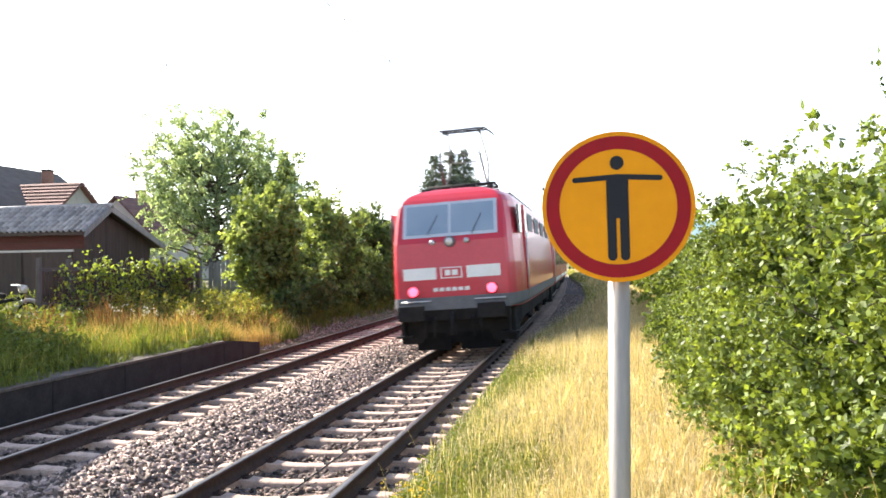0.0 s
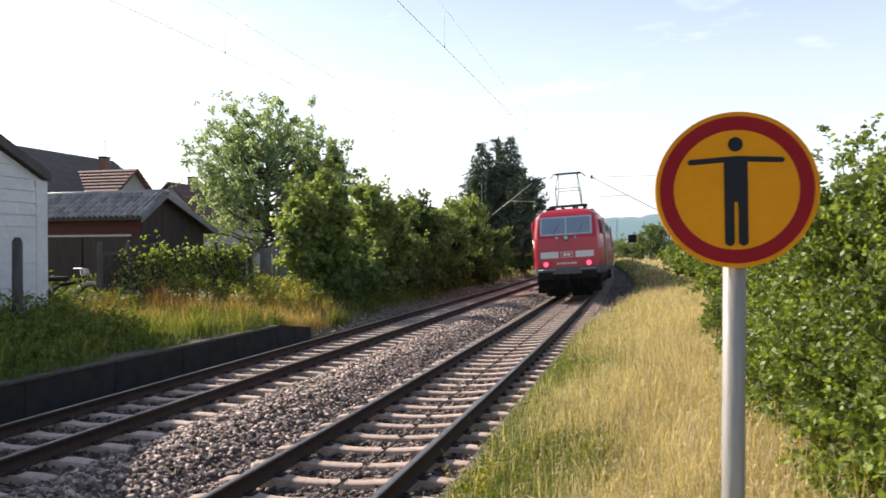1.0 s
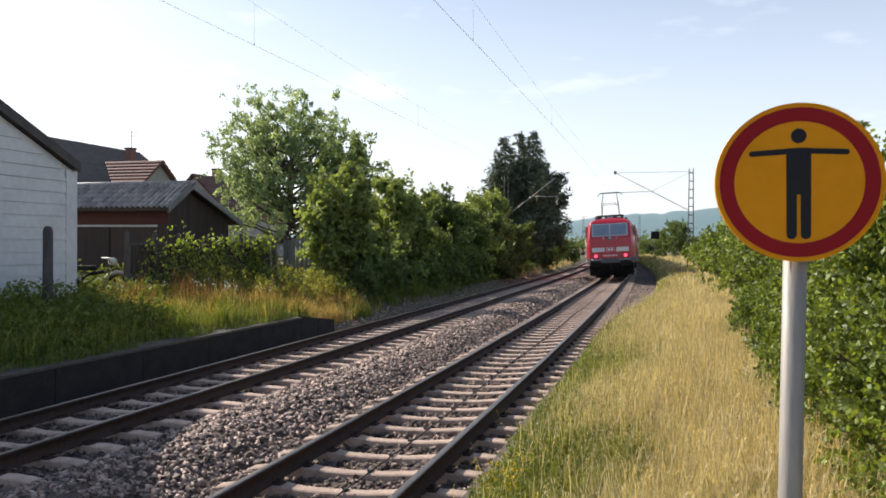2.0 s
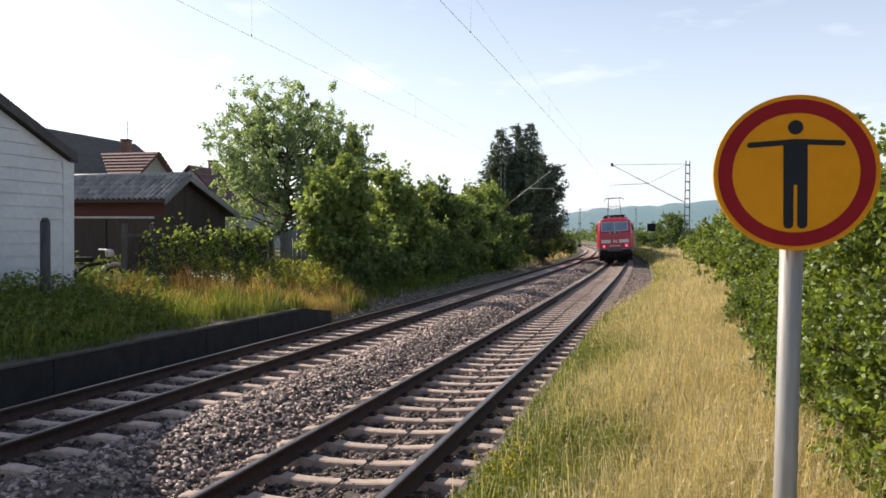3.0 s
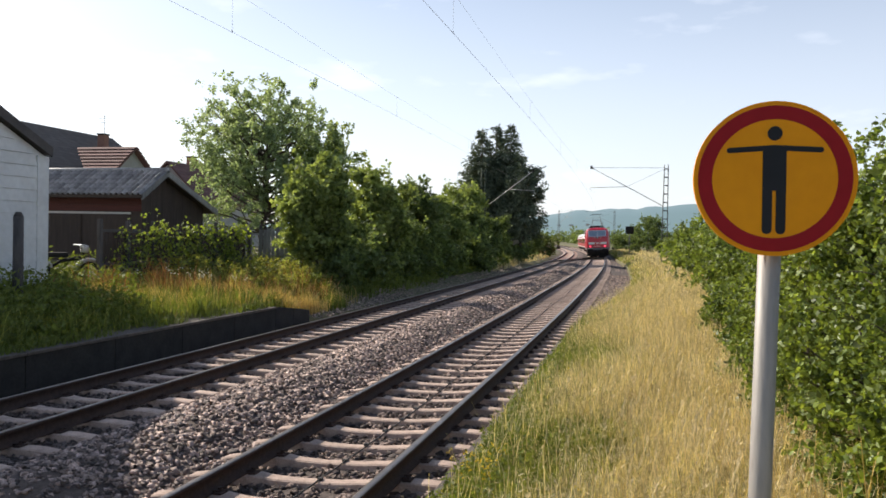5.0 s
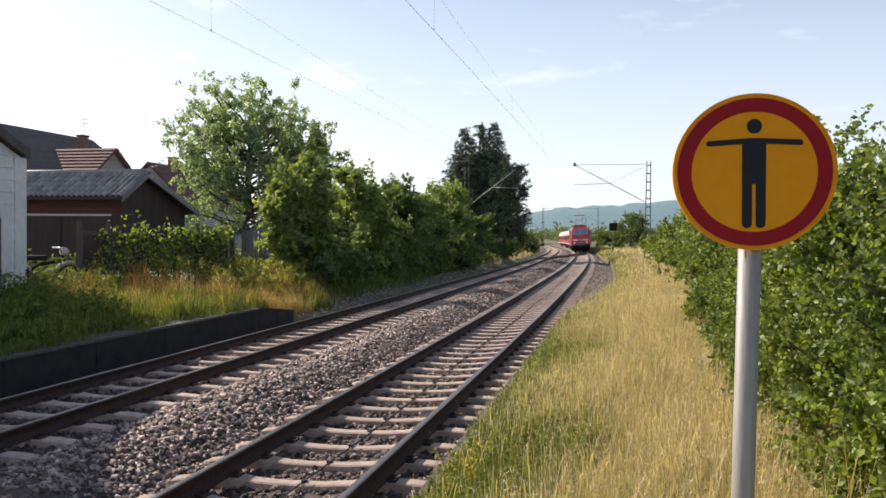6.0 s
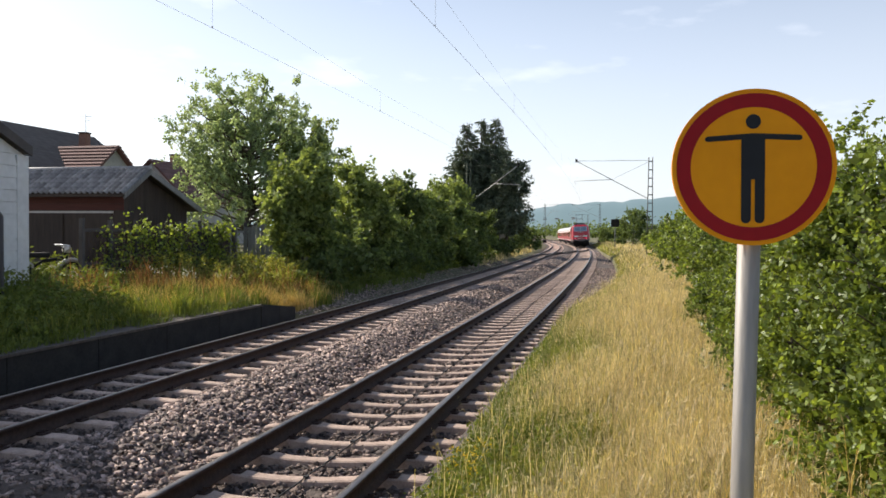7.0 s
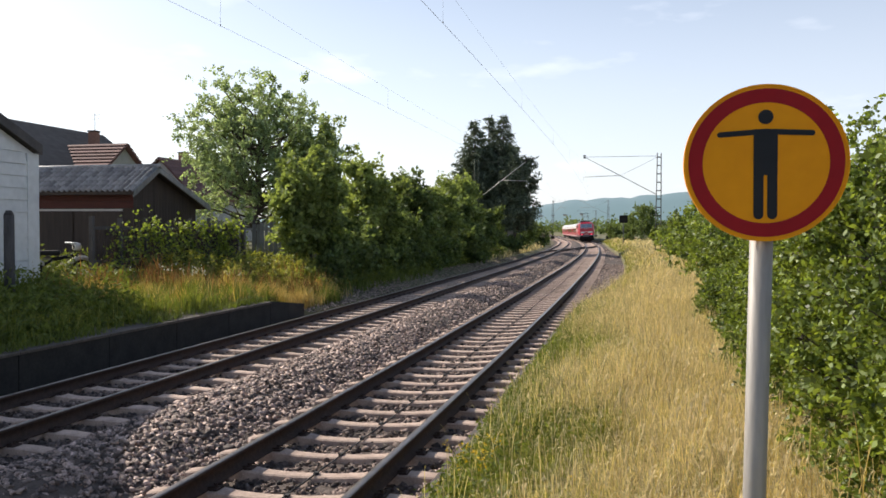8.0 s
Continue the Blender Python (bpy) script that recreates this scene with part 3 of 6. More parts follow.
def leafy(name, at, height, radius, leaf, count, mat, seed, label, category, limbs=26, clumps=90, low=0.25, base=0.2, group="", squash=1.0, sprig=0, spread=0.16, skirt=0.0, per=16, twigs=False, shoot=1.0):
    """A tree or bush: tapered trunk, limbs, and a crown of small leaves in uneven clumps with gaps."""
    rng = np.random.default_rng(seed)
    root = thing(name, pose(0, 0, 0), label, category, group)
    (tv, tf), tips = grow(rng, at, height, radius, limbs, low)
    fast_mesh("trunk", tv, tf, M_BARK, root, True)
    centre = np.array([at[0], at[1], at[2] + height * (base + (1 - base) / 2)])
    span = np.array([radius, radius * squash, height * (1 - base) / 2])
    d = rng.normal(size=(clumps, 3))
    d /= np.linalg.norm(d, axis=1)[:, None]
    if skirt:
        # low boughs reach as far out as the widest ones
        flat = np.linalg.norm(d[:, :2], axis=1)[:, None] + 1e-6
        out = np.where(d[:, 2:] < 0.1, skirt / np.maximum(flat, skirt), 1.0)
        d[:, :2] *= np.maximum(out, np.where(d[:, 2:] < 0.1, np.minimum(skirt / flat, 3.0), 1.0))
    lump = 1 + 0.22 * np.sin(d[:, 0] * 5 + seed) * np.sin(d[:, 1] * 4 + seed * 1.7) + 0.15 * np.sin(d[:, 2] * 6 + seed)
    shell = centre + d * span * np.minimum(rng.uniform(0.45, 0.98, clumps) * lump, 1.04)[:, None]
    hubs = np.concatenate([shell, tips + rng.normal(0, radius * 0.05, tips.shape)])
    hubs = hubs[hubs[:, 2] > at[2] + height * base * 0.6]
    # every clump is a spray of twigs that reach outwards, with leaves along them
    tw = max(len(hubs), count // per)
    pick = rng.integers(0, len(hubs), tw)
    away = hubs[pick] - (centre - np.array([0, 0, span[2] * 0.4]))
    away = away / (np.linalg.norm(away, axis=1)[:, None] + 1e-6)
    way = away * 0.55 + rng.normal(0, 0.62, (tw, 3)) + np.array([0, 0, 0.22])
    way /= np.linalg.norm(way, axis=1)[:, None] + 1e-6
    reach = rng.uniform(0.35, 1.0, len(hubs))[pick] * radius * spread * rng.uniform(0.9, 2.3, tw)
    foot = hubs[pick] + rng.normal(size=(tw, 3)) * (reach * 0.35)[:, None]
    k = np.repeat(np.arange(tw), per)
    t = rng.uniform(0.0, 1.0, tw * per) ** 0.8
    p = foot[k] + way[k] * (t * reach[k])[:, None] + rng.normal(size=(tw * per, 3)) * leaf * 0.55
    p[:, 2] -= 0.18 * reach[k] * t * t
    p = p[p[:, 2] > at[2] + 0.02]
    pieces = [leaf_mesh(p, leaf, rng, out=way[rng.integers(0, tw, len(p))] * 0.25 + np.array([0, 0, 0.1]))]
    if twigs:
        n = min(tw, 500)
        bars = [tube([foot[i], foot[i] + way[i] * reach[i] * 0.5, foot[i] + way[i] * reach[i] - np.array([0, 0, 0.15 * reach[i]])], [0.005, 0.0035, 0.0015], 4) for i in range(n)]
        tv, tf = joined(bars)
        tagged(fast_mesh("twig", tv, tf, M_BARK, root, True), kind="stuff")
    for i in range(sprig):
        a = rng.uniform(0, 6.283)
        foot = centre + np.array([math.cos(a) * radius * rng.uniform(0.1, 0.8), math.sin(a) * radius * rng.uniform(0.1, 0.8), span[2] * 0.7])
        tip = foot + np.array([rng.normal(0, 0.15), rng.normal(0, 0.15), rng.uniform(0.2, 0.75)]) * (0.3 + 0.16 * height) * shoot
        t = rng.uniform(0, 1, 26)[:, None] ** 1.2
        pieces.append(leaf_mesh(foot + (tip - foot) * t + rng.normal(0, 0.006 + leaf * 0.2, (26, 3)), leaf * 0.75, rng))
    v, f = joined(pieces)
    fast_mesh("crown", v, f, mat, root)
    return root


def spruce(at, height, radius, seed, label):
    rng = np.random.default_rng(seed)
    root = thing("spruce_tree", pose(0, 0, 0), label, "tree", "spruces beside the line")
    v, f = tube(np.linspace([at[0], at[1], at[2] - 0.2], [at[0], at[1], at[2] + height], 6), np.linspace(0.24, 0.02, 6), 7)
    fast_mesh("trunk", v, f, M_BARK, root, True)
    pts, outs = [], []
    for z in np.arange(0.2, 0.99, 0.03):
        reach = 1.12 * radius * (1 - z) ** 0.74 * (1.0 if z > 0.26 else 0.8)
        for a in rng.uniform(0, 6.283, 22 if z < 0.8 else 9):
            r = reach * rng.uniform(0.62, 1.18)
            n = max(10, int(60 * r / radius) + 8)
            t = rng.uniform(0.1, 1.0, n)
            w = rng.normal(0, 0.085, n) * r * (1.12 - t)
            x, y = np.cos(a) * t * r - np.sin(a) * w, np.sin(a) * t * r + np.cos(a) * w
            drop = height * z - 0.32 * t * r + 0.2 * (t ** 3) * r + rng.normal(0, 0.06, n)
            pts.append(np.stack([at[0] + x, at[1] + y, at[2] + drop], -1))
            outs.append(np.tile([np.cos(a), np.sin(a), -0.35], (n, 1)))
    p, o = np.concatenate(pts), np.concatenate(outs)
    p, o = p + rng.normal(0, 0.05, p.shape), o
    v, f = leaf_mesh(p, 0.085, rng, out=o, long=5.0, droop=0.3)
    fast_mesh("crown", v, f, M_SPRUCE, root)
    return root


# ---- the train ----
def loft(bm, rings, caps=True, slot=0):
    made = [[bm.verts.new(c) for c in r] for r in rings]
    for a, b in zip(made, made[1:]):
        for i in range(len(a) - 1):
            bm.faces.new((a[i], a[i + 1], b[i + 1], b[i])).material_index = slot
    if caps:
        for r in (made[0], made[-1]):
            n = len(r)
            for i in range(n // 2 - 1):
                quad = (r[i], r[i + 1], r[n - 2 - i], r[n - 1 - i])
                bm.faces.new(quad).material_index = slot
    bmesh.ops.recalc_face_normals(bm, faces=bm.faces)
    return made


LOCO_L = 16.0
LOCO_SECTION = [(1.0, 0.985), (1.3, 1.0), (1.95, 1.0), (2.5, 0.985), (2.95, 0.965), (3.35, 0.93), (3.48, 0.885), (3.6, 0.79), (3.69, 0.6), (3.73, 0.3)]


def front_y(z):
    """How far the cab's end leans back at a height: upright below, sloped at the windscreen."""
    return float(np.interp(z, [1.0, 1.35, 2.3, 2.5, 3.4, 3.66, 3.8], [0.10, 0.0, 0.02, 0.05, 0.36, 0.62, 1.0]))


def loco_ring(y, width, lean, flip):
    left = [(-width * w, (y + lean * front_y(z)) if not flip else LOCO_L - (y + lean * front_y(z)), z) for z, w in LOCO_SECTION]
    return left + [(-x, yy, z) for x, yy, z in left[::-1]]


def bogie(root, y, gauge_w=1.0, wheel_r=0.625, base=3.4):
    bm = bmesh.new()
    for s in (-1, 1):
        box(bm, s * 1.02 - 0.07, s * 1.02 + 0.07, y - base / 2 - 0.7, y + base / 2 + 0.7, 0.5, 0.78, 0.03)
        for k in (-1, 1):
            box(bm, s * 1.08 - 0.12, s * 1.08 + 0.12, y + k * base / 2 - 0.2, y + k * base / 2 + 0.2, 0.42, 0.82, 0.04)
            rod(bm, (s * 1.12, y + k * base / 2 - 0.42, 0.45), (s * 1.12, y + k * base / 2 - 0.42, 0.95), 0.09)
            rod(bm, (s * 1.12, y + k * base / 2 + 0.42, 0.45), (s * 1.12, y + k * base / 2 + 0.42, 0.95), 0.09)
    box(bm, -1.0, 1.0, y - 0.35, y + 0.35, 0.5, 0.85, 0.03)
    part("bogie_frame", bm, M_TRAIN_DARK, root)
    sets = []
    for k in (-1, 1):
        bm = bmesh.new()
        rod(bm, (-1.0, 0, 0), (1.0, 0, 0), 0.085, sides=10)
        for s in (-1, 1):
            rod(bm, (s * 0.69, 0, 0), (s * 0.725, 0, 0), wheel_r + 0.03, sides=28)
            rod(bm, (s * 0.725, 0, 0), (s * 0.83, 0, 0), wheel_r, wheel_r - 0.01, sides=28)
            for i in range(6):
                a = i * math.pi / 3
                rod(bm, (s * 0.835, 0.36 * math.cos(a), 0.36 * math.sin(a)), (s * 0.86, 0.36 * math.cos(a), 0.36 * math.sin(a)), 0.05, sides=6)
        w = part("wheelset", bm, M_TRAIN_DARK, root)
        w.location = (0, y + k * base / 2, wheel_r)
        sets.append((w, y + k * base / 2, wheel_r))
    return sets


def pantograph(root, y, raised):
    """A diamond-shaped current collector on its roof frame."""
    bars = [((-0.75, y - 0.5, 3.98), (0.75, y - 0.5, 3.98), 0.025), ((-0.75, y + 0.5, 3.98), (0.75, y + 0.5, 3.98), 0.025),
            ((-0.75, y - 0.5, 3.98), (-0.75, y + 0.5, 3.98), 0.025), ((0.75, y - 0.5, 3.98), (0.75, y + 0.5, 3.98), 0.025)]
    part_root = rods("roof_frame", bars, M_TRAIN_DARK, root, 6, "dark current collector frame on the roof")
    bm = bmesh.new()
    for sx in (-0.7, 0.7):
        for sy in (-0.5, 0.5):
            for k in range(4):
                rod(bm, (sx, y + sy, 3.78 + 0.05 * k), (sx, y + sy, 3.81 + 0.05 * k), 0.075, 0.05, sides=8)
    part("insulator", bm, M_TRAIN_DARK, root)
    top, knee, spread = (5.46, 4.72, 0.8) if raised else (4.22, 4.1, 1.5)
    bars = []
    for s in (-1, 1):
        for d in (-1, 1):
            bars.append(((s * 0.55, y + d * 0.12, 4.02), (s * 0.5, y + d * spread, knee), 0.024))
            bars.append(((s * 0.5, y + d * spread, knee), (s * 0.42, y + d * 0.15, top - 0.08), 0.017))
        bars.append(((s * 0.5, y - spread, knee), (s * 0.5, y + spread, knee), 0.009))
    for d in (-1, 1):
        bars.append(((-0.5, y + d * spread, knee), (0.5, y + d * spread, knee), 0.013))
    rods("collector_arm", bars, M_MAST, part_root, 6)
    bm = bmesh.new()
    for d in (-0.17, 0.17):
        box(bm, -0.58, 0.58, y + d - 0.03, y + d + 0.03, top - 0.05, top, 0.008)
        for s in (-1, 1):
            rod(bm, (s * 0.58, y + d, top - 0.02), (s * 0.8, y + d, top - 0.2), 0.013, sides=5)
    box(bm, -0.45, -0.41, y - 0.17, y + 0.17, top - 0.1, top - 0.06)
    box(bm, 0.41, 0.45, y - 0.17, y + 0.17, top - 0.1, top - 0.06)
    part("contact_strip", bm, M_TRAIN_DARK, part_root)


def on_face(bm, x0, x1, z0, z1, proud, depth=0.02, back=False):
    """A thin plate that follows the cab's sloped end."""
    s, o = (-1, 0.0) if not back else (1, LOCO_L)
    v = []
    for z in (z0, z1):
        y = front_y(z)
        for x in (x0, x1):
            for d in (-proud, depth):
                v.append(bm.verts.new((x, y + d if not back else LOCO_L - y - d, z)))
    for q in ((0, 1, 3, 2), (4, 6, 7, 5), (0, 4, 5, 1), (2, 3, 7, 6), (0, 2, 6, 4), (1, 5, 7, 3)):
        bm.faces.new([v[i] for i in q])
    bmesh.ops.recalc_face_normals(bm, faces=bm.faces)


def locomotive():
    root = thing("locomotive", label="red electric locomotive with white front panel and lit tail lamps", category="locomotive")
    bm = bmesh.new()
    widths = [(0.0, 1.22, 1.0), (0.06, 1.28, 1.0), (0.3, 1.37, 0.9), (0.9, 1.46, 0.6), (2.2, 1.5, 0.0), (8.0, 1.5, 0.0)]
    rings = [loco_ring(y, w, k, False) for y, w, k in widths] + [loco_ring(y, w, k, True) for y, w, k in widths[:-1][::-1]]
    loft(bm, rings)
    part("body", bm, [M_TRAIN_RED], root, "glossy traffic red car body", smooth=False)
    # grey skirt round the foot of the body, and the dark underframe
    bm = bmesh.new()
    skirt = [(y, w + 0.012, k) for y, w, k in widths]
    low = [(1.02, 0.975), (1.08, 1.0), (1.3, 1.004)]
    ringz = []
    for flip, seq in ((False, skirt), (True, skirt[:-1][::-1])):
        for y, w, k in seq:
            left = [(-w * s, (y - 0.012 + k * front_y(max(z, 1.35))) if not flip else LOCO_L - (y - 0.012 + k * front_y(max(z, 1.35))), z) for z, s in low]
            ringz.append(left + [(-x, yy, z) for x, yy, z in left[::-1]])
    loft(bm, ringz)
    part("skirt", bm, M_TRAIN_GREY, root, "grey lower skirt")
    bm = bmesh.new()
    box(bm, -1.2, 1.2, 0.5, LOCO_L - 0.5, 0.55, 0.98, 0.02)
    box(bm, -0.85, 0.85, 6.2, 9.8, 0.25, 0.6, 0.05)
    part("underframe", bm, M_TRAIN_DARK, root)
    for back in (False, True):
        f = (lambda y: LOCO_L - y) if back else (lambda y: y)
        bm = bmesh.new()
        on_face(bm, -1.06, 1.06, 2.62, 3.40, 0.012, 0.02, back)
        frame_ob = part("windscreen_frame", bm, M_ALU, root, "pale metal windscreen surround")
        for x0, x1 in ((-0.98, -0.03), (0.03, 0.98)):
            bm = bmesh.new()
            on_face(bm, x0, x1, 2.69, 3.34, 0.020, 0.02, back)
            part("windscreen_pane", bm, M_WINDSCREEN, frame_ob, "windscreen glass with the sky's reflection in its colour")
        for x in (-0.5, 0.5):
            y0, y1 = front_y(2.66) - 0.035, front_y(3.1) - 0.035
            rods("wiper", [((x, f(y0), 2.66), (x + 0.22, f(y1), 3.1), 0.007)], M_TRAIN_DARK, frame_ob, 5)
        for x0, x1 in ((-1.08, -0.34), (0.34, 1.08)):
            bm = bmesh.new()
            on_face(bm, x0, x1, 1.69, 1.95, 0.012, 0.02, back)
            part("white_panel", bm, M_TRAIN_WHITE, root, "white painted band on the end")
        bm = bmesh.new()
        on_face(bm, -0.24, 0.24, 1.70, 1.94, 0.010, 0.02, back)
        badge = part("badge", bm, M_TRAIN_WHITE, root, "small white framed badge")
        bm = bmesh.new()
        on_face(bm, -0.215, 0.215, 1.72, 1.92, 0.014, 0.02, back)
        part("badge_field", bm, M_TRAIN_RED, badge)
        for k in range(2):
            bm = bmesh.new()
            on_face(bm, -0.14 + 0.16 * k, -0.02 + 0.16 * k, 1.76, 1.88, 0.018, 0.02, back)
            part("badge_mark", bm, M_TRAIN_WHITE, badge)
        for k in range(6):
            bm = bmesh.new()
            on_face(bm, -0.42 + 0.14 * k, -0.32 + 0.14 * k, 1.42, 1.50, 0.008, 0.02, back)
            part("number_bar", bm, M_TRAIN_WHITE, root)
        for x in (-0.87, 0.87):
            y = f(-0.03)
            lamp = rods("lamp_housing", [((x, f(0.05), 1.44), (x, f(-0.05), 1.44), 0.14, 0.13)], M_TRAIN_RED, root, 20)
            rods("tail_lamp", [((x, f(-0.045), 1.44), (x, f(-0.06), 1.44), 0.105)], M_LAMP_RED if not back else M_LAMP_GLASS, lamp, 20, "glowing red tail lamp" if not back else "")
        lamp = rods("top_lamp_housing", [((0, f(0.1), 2.5), (0, f(-0.03), 2.5), 0.13, 0.12)], M_TRAIN_GREY, root, 20, "round upper headlamp")
        rods("top_lamp_glass", [((0, f(-0.028), 2.5), (0, f(-0.045), 2.5), 0.085)], M_LAMP_GLASS, lamp, 20)
        for x in (-0.38, 0.38):
            rods("socket", [((x, f(0.05), 2.5), (x, f(-0.04), 2.5), 0.06)], M_ALU, root, 10)
        # buffer beam, buffers, coupling and hoses
        bm = bmesh.new()
        y0, y1 = sorted((f(0.05), f(0.3)))
        box(bm, -1.22, 1.22, y0, y1, 0.78, 1.1, 0.02)
        part("buffer_beam", bm, M_TRAIN_DARK, root)
        bm = bmesh.new()
        y0, y1 = sorted((f(0.32), f(0.95)))
        box(bm, -1.3, 1.3, y0, y1, 0.26, 0.98, 0.04)
        part("end_carrier", bm, M_TRAIN_DARK, root)
        for x in (-1.18, 1.18):
            y0, y1 = sorted((f(0.12), f(0.5)))
            boxed("step_plate", x - 0.2, x + 0.2, y0, y1, 0.42, 0.46, M_TRAIN_DARK, root)
            boxed("step_bracket", x - 0.02, x + 0.02, y0, y1, 0.461, 0.79, M_TRAIN_DARK, root)
        rods("handrail", [((-1.15, f(-0.07), 1.22), (-0.5, f(-0.07), 1.22), 0.018), ((-1.15, f(-0.07), 1.22), (-1.15, f(0.1), 1.22), 0.018), ((-0.5, f(-0.07), 1.22), (-0.5, f(0.1), 1.22), 0.018)], M_ALU, root, 6)
        rods("handrail", [((1.15, f(-0.07), 1.22), (0.5, f(-0.07), 1.22), 0.018), ((1.15, f(-0.07), 1.22), (1.15, f(0.1), 1.22), 0.018), ((0.5, f(-0.07), 1.22), (0.5, f(0.1), 1.22), 0.018)], M_ALU, root, 6)
        for x in (-0.875, 0.875):
            stem = rods("buffer", [((x, f(0.1), 0.98), (x, f(-0.3), 0.98), 0.12, 0.1)], M_TRAIN_DARK, root, 16)
            bm = bmesh.new()
            y0, y1 = sorted((f(-0.3), f(-0.36)))
            box(bm, x - 0.3, x + 0.3, y0, y1, 0.82, 1.14, 0.025)
            part("buffer_plate", bm, M_TRAIN_DARK, stem)
        rods("coupling", [((0, f(0.1), 0.95), (0, f(-0.25), 0.9), 0.05), ((0, f(-0.25), 0.9), (0, f(-0.28), 0.5), 0.045), ((-0.09, f(-0.27), 0.52), (0.09, f(-0.27), 0.52), 0.04)], M_TRAIN_DARK, root, 8)
        for x in (-0.6, -0.42, 0.42, 0.6):
            rods("brake_hose", [((x, f(0.1), 0.85), (x, f(-0.16), 0.78), 0.028), ((x, f(-0.16), 0.78), (x * 1.05, f(-0.12), 0.42), 0.026)], M_TRAIN_DARK, root, 6)
        bm = bmesh.new()
        for s in (-1, 1):
            v = [bm.verts.new(c) for c in ((0.1 * s, f(0.05), 0.12), (0.95 * s, f(0.35), 0.12), (0.95 * s, f(0.4), 0.5), (0.1 * s, f(0.1), 0.5))]
            bm.faces.new(v)
        made = bmesh.ops.solidify(bm, geom=bm.faces[:], thickness=0.03)
        part("snow_plough", bm, M_TRAIN_DARK, root)
    # side openings
    for s in (-1, 1):
        for y in (1.0, LOCO_L - 1.0):
            k = 1 if y < 5 else -1
            bm = bmesh.new()
            box(bm, s * 1.46 - 0.015, s * 1.46 + 0.03 * s, y - 0.28, y + 0.28, 2.62, 3.25, 0.0)
            part("cab_window", bm, M_DARK_GLASS, root)
            door = boxed("cab_door", *sorted((s * 1.46, s * 1.512)), *sorted((y + k * 0.75, y + k * 1.4)), 1.3, 3.3, M_TRAIN_RED, root, 0.006)
            boxed("door_window", *sorted((s * 1.5, s * 1.518)), *sorted((y + k * 0.88, y + k * 1.27)), 2.55, 3.15, M_DARK_GLASS, door)
            rods("door_rail", [((s * 1.54, y + k * 0.7, 1.1), (s * 1.54, y + k * 0.7, 2.5), 0.016)], M_ALU, root, 6)
        for i in range(4):
            y = 4.0 + i * 2.4
            boxed("louvre_panel", *sorted((s * 1.46, s * 1.472)), y - 0.75, y + 0.75, 2.75, 3.2, M_TRAIN_GREY, root, 0.004)
    # roof equipment
    bm = bmesh.new()
    box(bm, -1.0, 1.0, 4.2, 11.8, 3.7, 3.86, 0.03)
    box(bm, -0.5, 0.5, 7.0, 9.0, 3.8, 4.05, 0.05)
    part("roof_hood", bm, M_TRAIN_GREY, root)
    rods("roof_cable", [((-0.4, 3.2, 4.0), (-0.4, 12.6, 4.0), 0.03), ((0.1, 7.2, 4.1), (0.1, 3.2, 4.05), 0.02)], M_TRAIN_DARK, root, 6)
    for y in (2.2, LOCO_L - 2.2):
        rods("busbar", [((-0.85, y, 3.92), (0.85, y, 3.92), 0.04)], M_TRAIN_DARK, root, 8, "dark insulated busbar across the roof")
        for x in (-0.7, -0.25, 0.25, 0.7):
            rods("busbar_insulator", [((x, y, 3.62), (x, y, 3.9), 0.09, 0.06)], M_TRAIN_DARK, root, 10)
    for y in (1.7, LOCO_L - 1.7):
        boxed("roof_box", -0.9, -0.5, y - 0.15, y + 0.15, 3.66, 3.84, M_TRAIN_DARK, root, 0.02)
        rods("roof_horn", [((0.4, y, 3.75), (0.4, y + 0.4, 3.86), 0.05)], M_TRAIN_DARK, root, 8)
    pantograph(root, 3.0, True)
    pantograph(root, LOCO_L - 3.0, False)
    wheels = bogie(root, 3.9) + bogie(root, LOCO_L - 3.9)
    return root, wheels


COACH_L = 26.1
COACH_SECTION = [(0.95, 0.97), (1.3, 1.0), (2.6, 1.0), (3.05, 0.97), (3.3, 0.9), (3.55, 0.75), (3.75, 0.5), (3.85, 0.2)]


